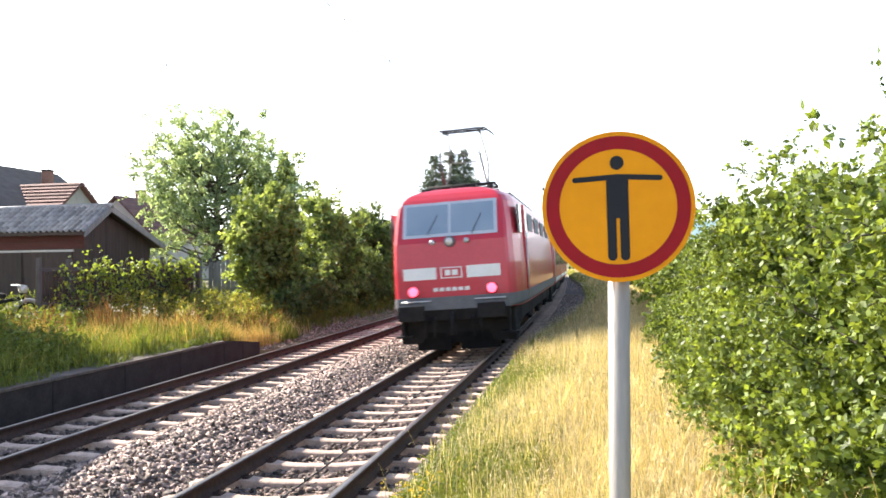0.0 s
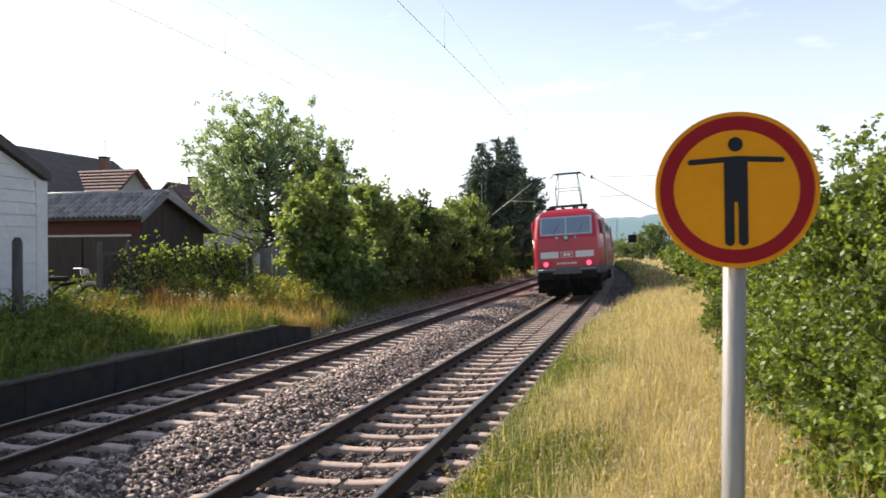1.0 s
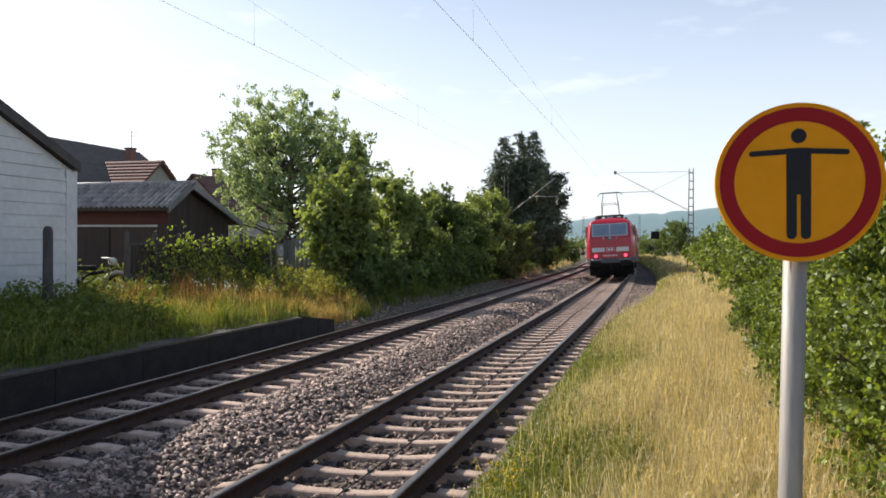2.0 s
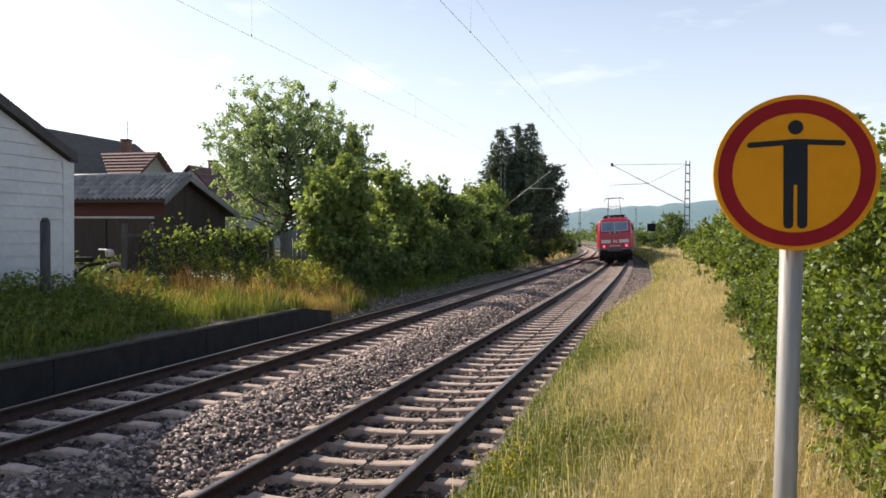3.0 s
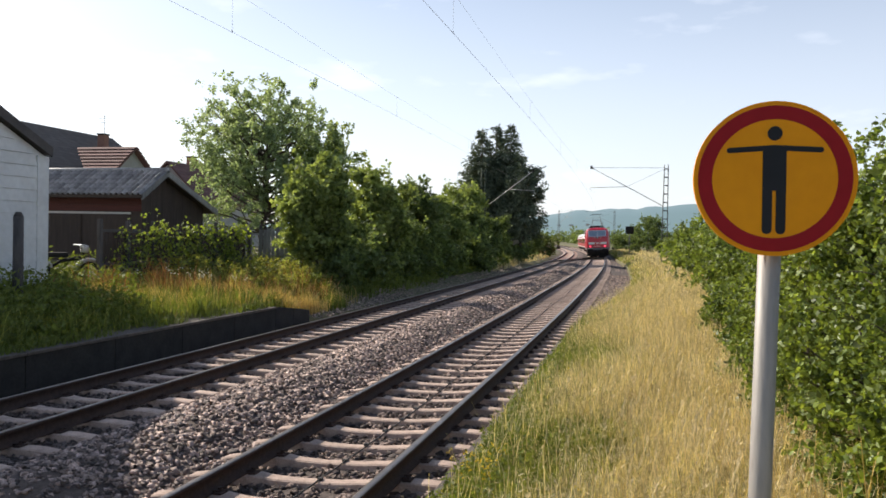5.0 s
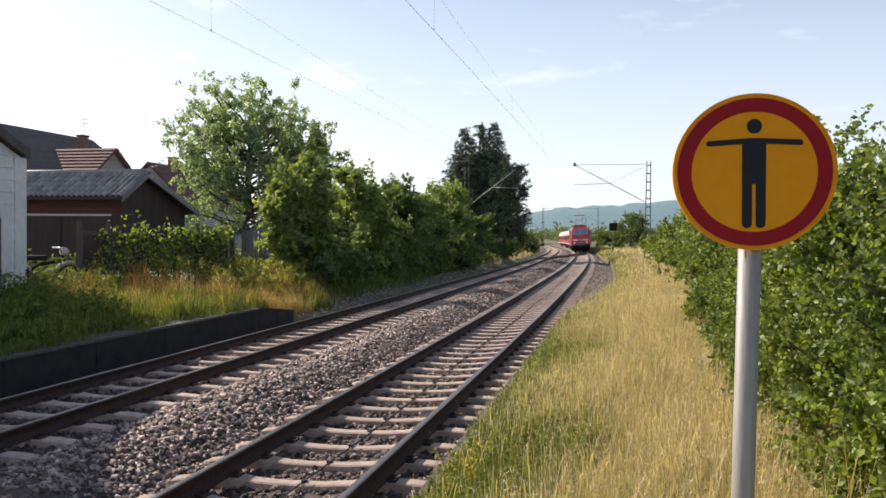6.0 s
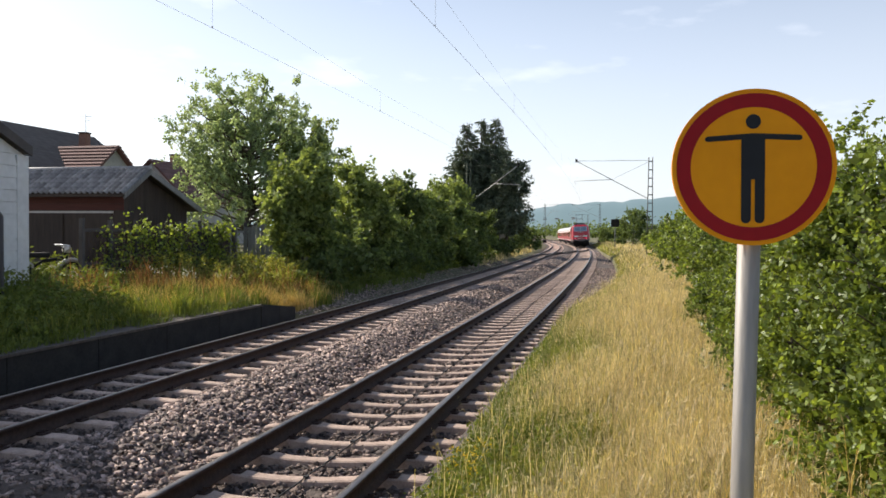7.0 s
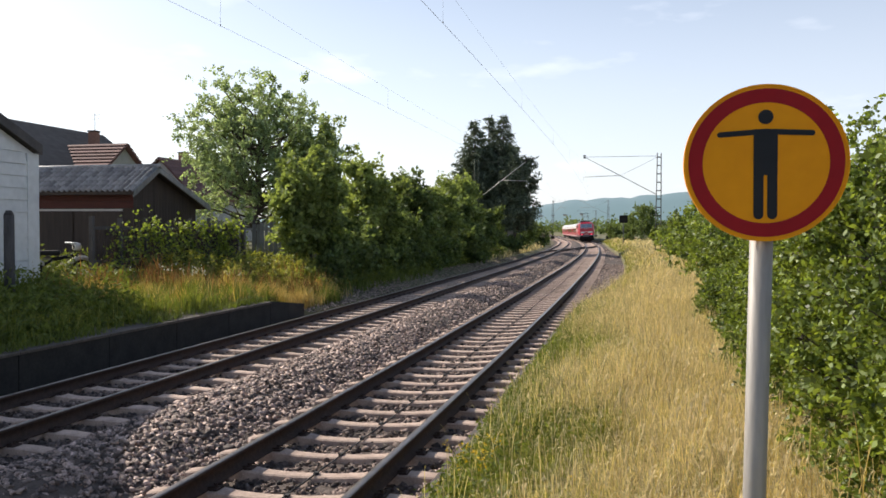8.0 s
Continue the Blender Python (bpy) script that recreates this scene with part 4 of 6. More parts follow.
def coach_parts(root):
    bm = bmesh.new()

    def ring(y, section, grow_by=0.0):
        left = [(-(1.42 * w + grow_by), y, z + grow_by * 0.3) for z, w in section]
        return left + [(-x, yy, z) for x, yy, z in left[::-1]]

    loft(bm, [ring(0, COACH_SECTION), ring(13, COACH_SECTION), ring(COACH_L, COACH_SECTION)])
    part("body", bm, M_TRAIN_RED, root)
    bm = bmesh.new()
    loft(bm, [ring(y, COACH_SECTION[3:], 0.02) for y in (-0.01, 13, COACH_L + 0.01)])
    part("roof", bm, M_ROOF_GREY, root, "pale grey coach roof")
    for s in (-1, 1):
        boxed("pale_stripe", *sorted((s * 1.41, s * 1.428)), 0.2, COACH_L - 0.2, 2.72, 2.98, M_TRAIN_WHITE, root)
        boxed("lower_stripe", *sorted((s * 1.41, s * 1.428)), 0.2, COACH_L - 0.2, 1.05, 1.2, M_TRAIN_WHITE, root)
        for i in range(12):
            y = 2.6 + i * 1.9
            if i in (3, 8):
                door = boxed("door", *sorted((s * 1.41, s * 1.432)), y - 0.7, y + 0.7, 0.95, 2.85, M_TRAIN_RED, root, 0.005)
                for k in (-0.34, 0.34):
                    boxed("door_window", *sorted((s * 1.42, s * 1.438)), y + k - 0.2, y + k + 0.2, 1.8, 2.65, M_DARK_GLASS, door)
            else:
                boxed("window", *sorted((s * 1.41, s * 1.43)), y - 0.6, y + 0.6, 1.75, 2.65, M_DARK_GLASS, root)
    bm = bmesh.new()
    box(bm, -1.2, 1.2, 0.3, COACH_L - 0.3, 0.75, 0.98, 0.02)
    box(bm, -1.1, 1.1, 9, 17, 0.4, 0.76, 0.03)
    part("underframe", bm, M_TRAIN_DARK, root)
    bm = bmesh.new()
    for y in (-0.25, COACH_L - 0.05):
        box(bm, -0.5, 0.5, y, y + 0.3, 1.0, 3.2, 0.08)
    part("gangway", bm, M_TRAIN_DARK, root, "black rubber gangway")
    return bogie(root, 3.3, wheel_r=0.475, base=2.5) + bogie(root, COACH_L - 3.3, wheel_r=0.475, base=2.5)


def coach():
    root = thing("passenger_coach", label="red regional passenger coach with pale roof and dark windows", category="railway coach", group="coaches of the train")
    coach_parts(root)
    return root


def train_s(t):
    """How far along the line the rear of the locomotive has come: it gathers speed slowly."""
    return 9.9 + 14.9 * t + 0.13 * t * t


def on_line(s):
    """The place on the near track s metres along it."""
    y = s
    for _ in range(4):
        d = min(max(y - CURVE_START, 0), 320) / RADIUS
        y = s - max(y - CURVE_START, 0) * d * d / 6
    return Vector((float(line_x(y)), y, float(line_z(y))))


def vehicle_pose(s, length, pivot):
    a, b = on_line(s + pivot), on_line(s + length - pivot)
    yaw = math.degrees(math.atan2(-(b.x - a.x), b.y - a.y))
    pitch = math.degrees(math.atan2(b.z - a.z, b.y - a.y))
    at = a - (b - a).normalized() * pivot
    return pose(at.x, at.y, at.z, 0, 0, yaw) @ pose(0, 0, 0, pitch, -CANT_DEG, 0)


# ---- sign ----
def disc(bm, r, y0, y1, sides=72, inner=0.0):
    ring = []
    for y in (y0, y1):
        ring.append([bm.verts.new((r * math.cos(2 * math.pi * i / sides), y, r * math.sin(2 * math.pi * i / sides))) for i in range(sides)])
    if inner:
        hole = []
        for y in (y0, y1):
            hole.append([bm.verts.new((inner * math.cos(2 * math.pi * i / sides), y, inner * math.sin(2 * math.pi * i / sides))) for i in range(sides)])
    for i in range(sides):
        j = (i + 1) % sides
        bm.faces.new((ring[0][i], ring[0][j], ring[1][j], ring[1][i]))
        if inner:
            bm.faces.new((hole[0][j], hole[0][i], hole[1][i], hole[1][j]))
            for k in (0, 1):
                bm.faces.new((ring[k][i], ring[k][j], hole[k][j], hole[k][i]))
    if not inner:
        bm.faces.new(ring[0]), bm.faces.new(ring[1])
    bmesh.ops.recalc_face_normals(bm, faces=bm.faces)


def capsule(bm, a, b, r, y0, y1, sides=10, round_a=True, round_b=True):
    """A flat bar with rounded ends from a to b (x, z), as thick as y0 to y1."""
    a, b = Vector(a), Vector(b)
    d = (b - a).normalized()
    n = Vector((-d.y, d.x))
    out = []
    for i in range(sides + 1):
        t = -math.pi / 2 + math.pi * i / sides
        out.append(b + (d * math.cos(t) + n * math.sin(t)) * r if round_b else b + n * math.sin(t) * r)
    for i in range(sides + 1):
        t = math.pi / 2 + math.pi * i / sides
        out.append(a + (d * math.cos(t) + n * math.sin(t)) * r if round_a else a + n * math.sin(t) * r)
    clean = [out[0]]
    for p in out[1:]:
        if (p - clean[-1]).length > 1e-4:
            clean.append(p)
    rings = [[bm.verts.new((p.x, y, p.y)) for p in clean] for y in (y0, y1)]
    m = len(clean)
    for i in range(m):
        j = (i + 1) % m
        bm.faces.new((rings[0][i], rings[0][j], rings[1][j], rings[1][i]))
    bm.faces.new(rings[0]), bm.faces.new(rings[1])
    bmesh.ops.recalc_face_normals(bm, faces=bm.faces)


def warning_sign():
    cx, cy, cz, r = 3.129, -4.355, 2.2055, 0.191
    root = thing("warning_sign", pose(cx, cy, cz, 0, -0.6, 4.0), "round yellow no-entry sign with red ring on a steel post", "sign")
    bm = bmesh.new()
    disc(bm, r, 0.0, 0.012)
    part("plate", bm, M_SIGN_YELLOW, root, "yellow sign plate")
    bm = bmesh.new()
    disc(bm, r + 0.002, -0.002, 0.014, inner=r - 0.003)
    part("rim", bm, M_SIGN_YELLOW, root)
    bm = bmesh.new()
    disc(bm, r - 0.009, -0.0015, 0.0, inner=r * 0.775)
    part("red_ring", bm, M_SIGN_RED, root, "dark red ring")
    bm = bmesh.new()
    y0, y1 = -0.0022, 0.0
    capsule(bm, (-0.107, 0.071), (0.0, 0.077), 0.0066, y0, y1, round_b=False)
    capsule(bm, (0.107, 0.071), (0.0, 0.077), 0.0066, y0, y1, round_b=False)
    box(bm, -0.0277, 0.0277, y0 - 0.0002, y1, -0.03, 0.0825, 0.0)
    for s in (-1, 1):
        capsule(bm, (s * 0.016, -0.127), (s * 0.016, -0.02), 0.0115, y0 - 0.0001, y1, round_b=False)
    v = [(0.0175 * math.cos(2 * math.pi * k / 24), 0.1125 + 0.0178 * math.sin(2 * math.pi * k / 24)) for k in range(24)]
    a = [bm.verts.new((p[0], y0, p[1])) for p in v]
    b = [bm.verts.new((p[0], y1, p[1])) for p in v]
    bm.faces.new(a), bm.faces.new(b[::-1])
    for k in range(24):
        bm.faces.new((a[k], b[k], b[(k + 1) % 24], a[(k + 1) % 24]))
    part("pictogram", bm, M_SIGN_BLACK, root, "black pictogram with spread bars")
    bm = bmesh.new()
    rod(bm, (-0.0355, 0.042, -2.0), (0.0075, 0.042, 0.15), 0.0277, sides=28)
    part("post", bm, M_SIGN_POST, root, "galvanised tubular post", smooth=True)
    for z in (-0.1, 0.1):
        boxed("bracket", -0.045, 0.03, 0.012, 0.078, z - 0.012, z + 0.012, M_GALV, root, 0.003)
    return root


# ---- buildings ----
def prism(bm, outline, x0, x1):
    """A solid between x0 and x1 with a (y, z) outline."""
    a = [bm.verts.new((x0, y, z)) for y, z in outline]
    b = [bm.verts.new((x1, y, z)) for y, z in outline]
    n = len(outline)
    bm.faces.new(a), bm.faces.new(b[::-1])
    for i in range(n):
        bm.faces.new((a[i], b[i], b[(i + 1) % n], a[(i + 1) % n]))
    bmesh.ops.recalc_face_normals(bm, faces=bm.faces)


def slab(bm, corners, thick):
    """A flat slab with four corners as its top, thick downwards."""
    top = [bm.verts.new(c) for c in corners]
    low = [bm.verts.new((c[0], c[1], c[2] - thick)) for c in corners]
    bm.faces.new(top), bm.faces.new(low[::-1])
    for i in range(4):
        bm.faces.new((top[i], low[i], low[(i + 1) % 4], top[(i + 1) % 4]))
    bmesh.ops.recalc_face_normals(bm, faces=bm.faces)


def white_house():
    """Gable towards the line, clad in wide white courses."""
    root = thing("house", label="white clad house with dark overhanging roof beside the platform", category="house")
    x, y0, y1, ridge_y, ridge_z, eave, base = -10.5, -4.62, 8.22, 1.8, 6.72, 3.65, 0.1
    bm = bmesh.new()
    prism(bm, [(y0, base), (y1, base), (y1, eave), (ridge_y, ridge_z), (y0, eave)], x - 9.0, x - 0.03)
    wall = part("wall", bm, M_WHITE_WALL, root, "white gable wall")
    slope = (ridge_z - eave) / (y1 - ridge_y)
    course, z = 0.27, base + 0.62
    while z < ridge_z - 0.1:
        top = z + course - 0.008
        reach = lambda h: min(y1, ridge_y + (ridge_z - h) / slope) if h > eave else y1
        low_y, high_y = reach(z) - 0.32, reach(top) - 0.32
        near = lambda v: 2 * ridge_y - v
        if high_y > ridge_y + 0.05:
            bm = bmesh.new()
            v = [bm.verts.new(c) for c in ((x - 0.03, near(low_y), z), (x - 0.03, low_y, z), (x - 0.03, high_y, top), (x - 0.03, near(high_y), top),
                                           (x + 0.022, near(low_y), z), (x + 0.022, low_y, z), (x + 0.004, high_y, top), (x + 0.004, near(high_y), top))]
            for q in ((0, 3, 2, 1), (4, 5, 6, 7), (0, 1, 5, 4), (1, 2, 6, 5), (2, 3, 7, 6), (3, 0, 4, 7)):
                bm.faces.new([v[i] for i in q])
            part("board", bm, M_WHITE_WALL, wall)
        z += course
    boxed("corner_board", x - 0.03, x + 0.03, y1 - 0.32, y1 + 0.012, base, eave + 0.02, M_WHITE_WALL, root)
    boxed("plinth", x - 0.02, x + 0.05, y0, y1 + 0.02, base, base + 0.6, M_BLUE, root, 0.01, "blue grey plinth")
    for s in (-1, 1):
        bm = bmesh.new()
        over = -0.02
        ey = ridge_y + s * (y1 - ridge_y + over)
        ez = eave - slope * over
        slab(bm, [(x + 0.14, ridge_y, ridge_z + 0.24), (x - 9.4, ridge_y, ridge_z + 0.24), (x - 9.4, ey, ez + 0.24), (x + 0.14, ey, ez + 0.24)], 0.2)
        roof = part("roof", bm, M_ROOF_DARK, root, "dark tiled roof")
        bm = bmesh.new()
        slab(bm, [(x + 0.17, ridge_y, ridge_z + 0.22), (x + 0.12, ridge_y, ridge_z + 0.22), (x + 0.12, ey, ez + 0.22), (x + 0.17, ey, ez + 0.22)], 0.22)
        part("barge_board", bm, M_ROOF_DARK, roof, "dark barge board")
    return root


def gable_house(name, x0, x1, y0, y1, base, eave, ridge, along, wall_mat, roof_mat, label, over=0.4, lift=0.055):
    """A house with its ridge along x or y; lift: how proud the courses of tiles lie."""
    root = thing(name, label=label, category="house", group="houses behind the shed")
    bm = bmesh.new()
    if along == "x":
        ym = (y0 + y1) / 2
        prism(bm, [(y0, base), (y1, base), (y1, eave), (ym, ridge), (y0, eave)], x0, x1)
        k = (ridge - eave) / (ym - y0)
        quads = [[(x0 - over, ym, ridge + 0.15), (x1 + over, ym, ridge + 0.15), (x1 + over, y, eave + 0.15 - k * over), (x0 - over, y, eave + 0.15 - k * over)] for y in (y0 - over, y1 + over)]
    else:
        xm = (x0 + x1) / 2
        a = [bm.verts.new((x, y0, z)) for x, z in ((x0, base), (x1, base), (x1, eave), (xm, ridge), (x0, eave))]
        b = [bm.verts.new((x, y1, z)) for x, z in ((x0, base), (x1, base), (x1, eave), (xm, ridge), (x0, eave))]
        bm.faces.new(a), bm.faces.new(b[::-1])
        for i in range(5):
            bm.faces.new((a[i], b[i], b[(i + 1) % 5], a[(i + 1) % 5]))
        bmesh.ops.recalc_face_normals(bm, faces=bm.faces)
        k = (ridge - eave) / (xm - x0)
        quads = [[(xm, y0 - over, ridge + 0.15), (xm, y1 + over, ridge + 0.15), (x, y1 + over, eave + 0.15 - k * over), (x, y0 - over, eave + 0.15 - k * over)] for x in (x0 - over, x1 + over)]
    part("wall", bm, wall_mat, root)
    for q in quads:
        bm = bmesh.new()
        slab(bm, q, 0.14)
        roof = part("roof", bm, roof_mat, root)
        # courses of tiles lie as raised strips across the slope
        a, b, c, d = (Vector(v) for v in q)
        n = max(3, int((d - a).length / 0.36))
        for i in range(n):
            t0, t1 = i / n, (i + 1) / n
            p = [a.lerp(d, t0), b.lerp(c, t0), b.lerp(c, t1), a.lerp(d, t1)]
            bm = bmesh.new()
            slab(bm, [(v.x, v.y, v.z + (0.02 if j < 2 else lift)) for j, v in enumerate(p)], 0.03)
            part("tile_course", bm, roof_mat, roof)
    return root


def chimney(root, x, y, z0, z1, w):
    bm = bmesh.new()
    box(bm, x - w / 2, x + w / 2, y - w / 2, y + w / 2, z0, z1)
    stack = part("chimney", bm, M_BRICK, root, "brick chimney")
    bm = bmesh.new()
    box(bm, x - w / 2 - 0.05, x + w / 2 + 0.05, y - w / 2 - 0.05, y + w / 2 + 0.05, z1, z1 + 0.1, 0.01)
    part("cap", bm, M_OLD_CONCRETE, stack)


def shed():
    root = thing("shed", label="dark wooden shed with weathered grey pantile roof", category="shed")
    gx, bx, ny, fy, ay = -13.0, -22.0, 15.04, 19.6, 16.4
    az, nz, fz, base = 4.05, 3.17, 2.80, 0.7
    inset, gw = 0.45, gx - 0.35
    wall_n, wall_f = ny + inset, fy - inset
    zn, zf = nz + (az - nz) * inset / (ay - ny) - 0.1, fz + (az - fz) * inset / (fy - ay) - 0.1
    bm = bmesh.new()
    prism(bm, [(wall_n, base), (wall_f, base), (wall_f, zf), (ay, az - 0.12), (wall_n, zn)], bx, gw - 0.03)
    part("wall", bm, M_SHED_WOOD, root, "dark stained board wall")
    y = wall_n
    while y < wall_f - 0.05:
        yy = y + 0.17
        top = min(np.interp(y, [wall_n, ay, wall_f], [zn, az - 0.12, zf]), np.interp(yy, [wall_n, ay, wall_f], [zn, az - 0.12, zf]))
        boxed("board", gw - 0.03, gw, y + 0.004, min(yy, wall_f) - 0.004, base, float(top), M_SHED_WOOD, root)
        y = yy
    for i in range(3):
        boxed("fascia_board", bx, gw, wall_n - 0.03, wall_n, zn - 0.72 + 0.22 * i, zn - 0.51 + 0.22 * i, M_SHED_RED, root, 0.0, "oxblood red board under the eave")
    boxed("door_lintel", -19.6, gw - 0.4, wall_n - 0.05, wall_n, zn - 0.82, zn - 0.75, M_PLASTER, root)
    for i in range(3):
        boxed("door_leaf", -19.4 + 1.9 * i, -17.6 + 1.9 * i, wall_n - 0.04, wall_n, base, zn - 0.83, M_SHED_WOOD, root, 0.01)
    boxed("corner_post", -19.75, -19.6, wall_n - 0.06, wall_n, base, zn - 0.75, M_PLASTER, root)
    # roof slabs and pantiles
    for sy, sz in ((ny, nz), (fy, fz)):
        bm = bmesh.new()
        slab(bm, [(gx, ay, az), (bx, ay, az), (bx, sy, sz), (gx, sy, sz)], 0.1)
        roof = part("roof", bm, M_SHED_WOOD, root)
        bm = bmesh.new()
        slab(bm, [(gx + 0.02, ay, az + 0.03), (gx - 0.04, ay, az + 0.03), (gx - 0.04, sy, sz + 0.03), (gx + 0.02, sy, sz + 0.03)], 0.2)
        part("barge_board", bm, M_GREY_WOOD, roof, "pale barge board")
        if sy == ny:
            run = Vector((0, ny - ay, nz - az))
            length = run.length
            rows = 5
            step = length / rows
            tile = bmesh.new()
            prof = [(-0.105, 0.0), (-0.06, 0.015), (-0.035, 0.065), (0.0, 0.085), (0.035, 0.065), (0.06, 0.015), (0.105, 0.0)]
            for a, b in zip(prof, prof[1:]):
                q = [tile.verts.new(c) for c in ((a[0], 0, a[1] + 0.01), (b[0], 0, b[1] + 0.01), (b[0], step * 1.06, b[1] + 0.02), (a[0], step * 1.06, a[1] + 0.02))]
                tile.faces.new(q)
                q = [tile.verts.new(c) for c in ((a[0], step * 1.06, a[1] + 0.02), (b[0], step * 1.06, b[1] + 0.02), (b[0], step * 1.06, b[1]), (a[0], step * 1.06, a[1]))]
                tile.faces.new(q)
            bmesh.ops.remove_doubles(tile, verts=tile.verts, dist=0.0005)
            me = bpy.data.meshes.new("pantile")
            tile.to_mesh(me)
            tile.free()
            me.materials.append(M_SHED_TILE)
            pitch = math.degrees(math.atan2(az - nz, ay - ny))
            for r in range(rows):
                for c in range(int((gx - bx) / 0.21)):
                    at = Vector((gx - 0.12 - c * 0.21, ay, az)) + run * (r / rows)
                    ob = new("pantile", me)
                    ob.parent = roof
                    ob.matrix_basis = pose(at.x, at.y, at.z, 0, 0, 180) @ pose(0, 0, 0, -pitch, 0, 0)
    bm = bmesh.new()
    rod(bm, (bx, ay, az + 0.04), (gx + 0.02, ay, az + 0.04), 0.09, sides=10)
    part("ridge_cap", bm, M_SHED_TILE, root, smooth=True)
    return root


def vine_fence():
    rng = np.random.default_rng(21)
    root = thing("garden_fence", label="dark post fence overgrown with climbing vines", category="fence")
    x, y0, y1 = -10.3, 9.75, 17.2
    for i in range(8):
        y = y0 + i * (y1 - y0) / 7
        boxed("post", x - 0.05, x + 0.05, y - 0.05, y + 0.05, 0.2, 2.2 + rng.uniform(-0.05, 0.12), M_POST, root, 0.012)
    for z in (1.1, 1.95):
        boxed("rail", x - 0.09, x - 0.051, y0, y1, z, z + 0.08, M_POST, root)
    n = int((y1 - y0) / 0.15)
    for i in range(n):
        y = y0 + i * 0.15
        boxed("slat", x - 0.115, x - 0.091, y + 0.01, y + 0.135, 0.3, 2.0 + rng.uniform(-0.12, 0.04), M_SHED_WOOD, root)
    vines = thing("climbing_vine", label="climbing vine with bright green leaves over the fence", category="vine")
    p = []
    for i in range(26):
        y = 10.5 + 0.26 * i + rng.normal(0, 0.1)
        top = rng.uniform(1.95, 2.3)
        line = np.array([[x + 0.08, y, 0.3], [x + 0.09, y + rng.normal(0, 0.1), 1.0], [x + 0.07, y + rng.normal(0, 0.2), 1.7], [x + 0.1, y + rng.normal(0, 0.3), top], [x + 0.22, y + rng.normal(0, 0.35), top - rng.uniform(0.4, 1.3)]])
        v, f = tube(line, [0.014, 0.012, 0.01, 0.007, 0.004], 5)
        fast_mesh("stem", v, f, M_BARK, vines)
        t = 2.5 + 1.5 * rng.uniform(0, 1, int(rng.choice([12, 35, 70, 110]))) ** 0.6
        k = np.minimum(t.astype(int), 3)
        q = line[k] + (line[k + 1] - line[k]) * (t - k)[:, None]
        p.append(q + rng.normal(0, 1, q.shape) * np.array([0.08, 0.13, 0.12]))
    v, f = leaf_mesh(np.concatenate(p), 0.08, rng, droop=0.6, long=1.2)
    fast_mesh("foliage", v, f, M_VINE, vines)
    # strands hanging down the boards take a darker leaf, painting the shade there
    foot = np.stack([rng.uniform(x + 0.06, x + 0.3, 120), rng.uniform(y0 + 0.6, y1 - 0.8, 120), rng.uniform(1.2, 2.05, 120)], -1)
    k = rng.integers(0, 120, 1500)
    p = foot[k] + np.stack([rng.normal(0, 0.05, len(k)), rng.normal(0, 0.07, len(k)), -rng.uniform(0, 1.1, len(k))], -1)
    v, f = leaf_mesh(p, 0.06, rng, droop=0.9, long=1.7)
    fast_mesh("foliage", v, f, M_BUSH, vines)


def board_fence():
    rng = np.random.default_rng(8)
    root = thing("board_fence", label="weathered grey board fence behind the bushes", category="fence")
    a, b = Vector((-15.2, 20.4)), Vector((-9.2, 22.6))
    turn = math.degrees(math.atan2(b.y - a.y, b.x - a.x))
    n = 36
    for i in range(n):
        if i % 11 == 6:
            continue
        at = a.lerp(b, i / n)
        bm = bmesh.new()
        box(bm, -0.075, 0.075, -0.012, 0.012, 0, 1.45 + rng.uniform(-0.08, 0.08))
        ob = part("board", bm, M_GREY_WOOD, root)
        ob.matrix_basis = pose(at.x, at.y, 0.75, 0, rng.normal(0, 0.8), turn)
    for z in (1.05, 1.9):
        bm = bmesh.new()
        box(bm, 0, (b - a).length, 0.014, 0.06, 0, 0.09)
        ob = part("rail", bm, M_GREY_WOOD, root)
        ob.matrix_basis = pose(a.x, a.y, z, 0, 0, turn)
    for i in range(5):
        at = a.lerp(b, i / 4)
        bm = bmesh.new()
        box(bm, -0.06, 0.06, 0.062, 0.18, 0, 1.6, 0.01)
        ob = part("post", bm, M_POST, root)
        ob.matrix_basis = pose(at.x, at.y, 0.7, 0, 0, turn)


def garden_wall():
    root = thing("garden_wall", label="low pale plastered garden wall behind the spruces", category="wall")
    for i in range(3):
        x = -13.6 + 1.6 * i
        boxed("wall_panel", x + 0.09, x + 1.51, 67.9, 68.1, 0.2, 2.12, M_PLASTER, root, 0.01)
        boxed("pier", x - 0.09, x + 0.09, 67.85, 68.15, 0.2, 2.22, M_PLASTER, root, 0.01)
    boxed("pier", -8.89, -8.71, 67.85, 68.15, 0.2, 2.22, M_PLASTER, root, 0.01)


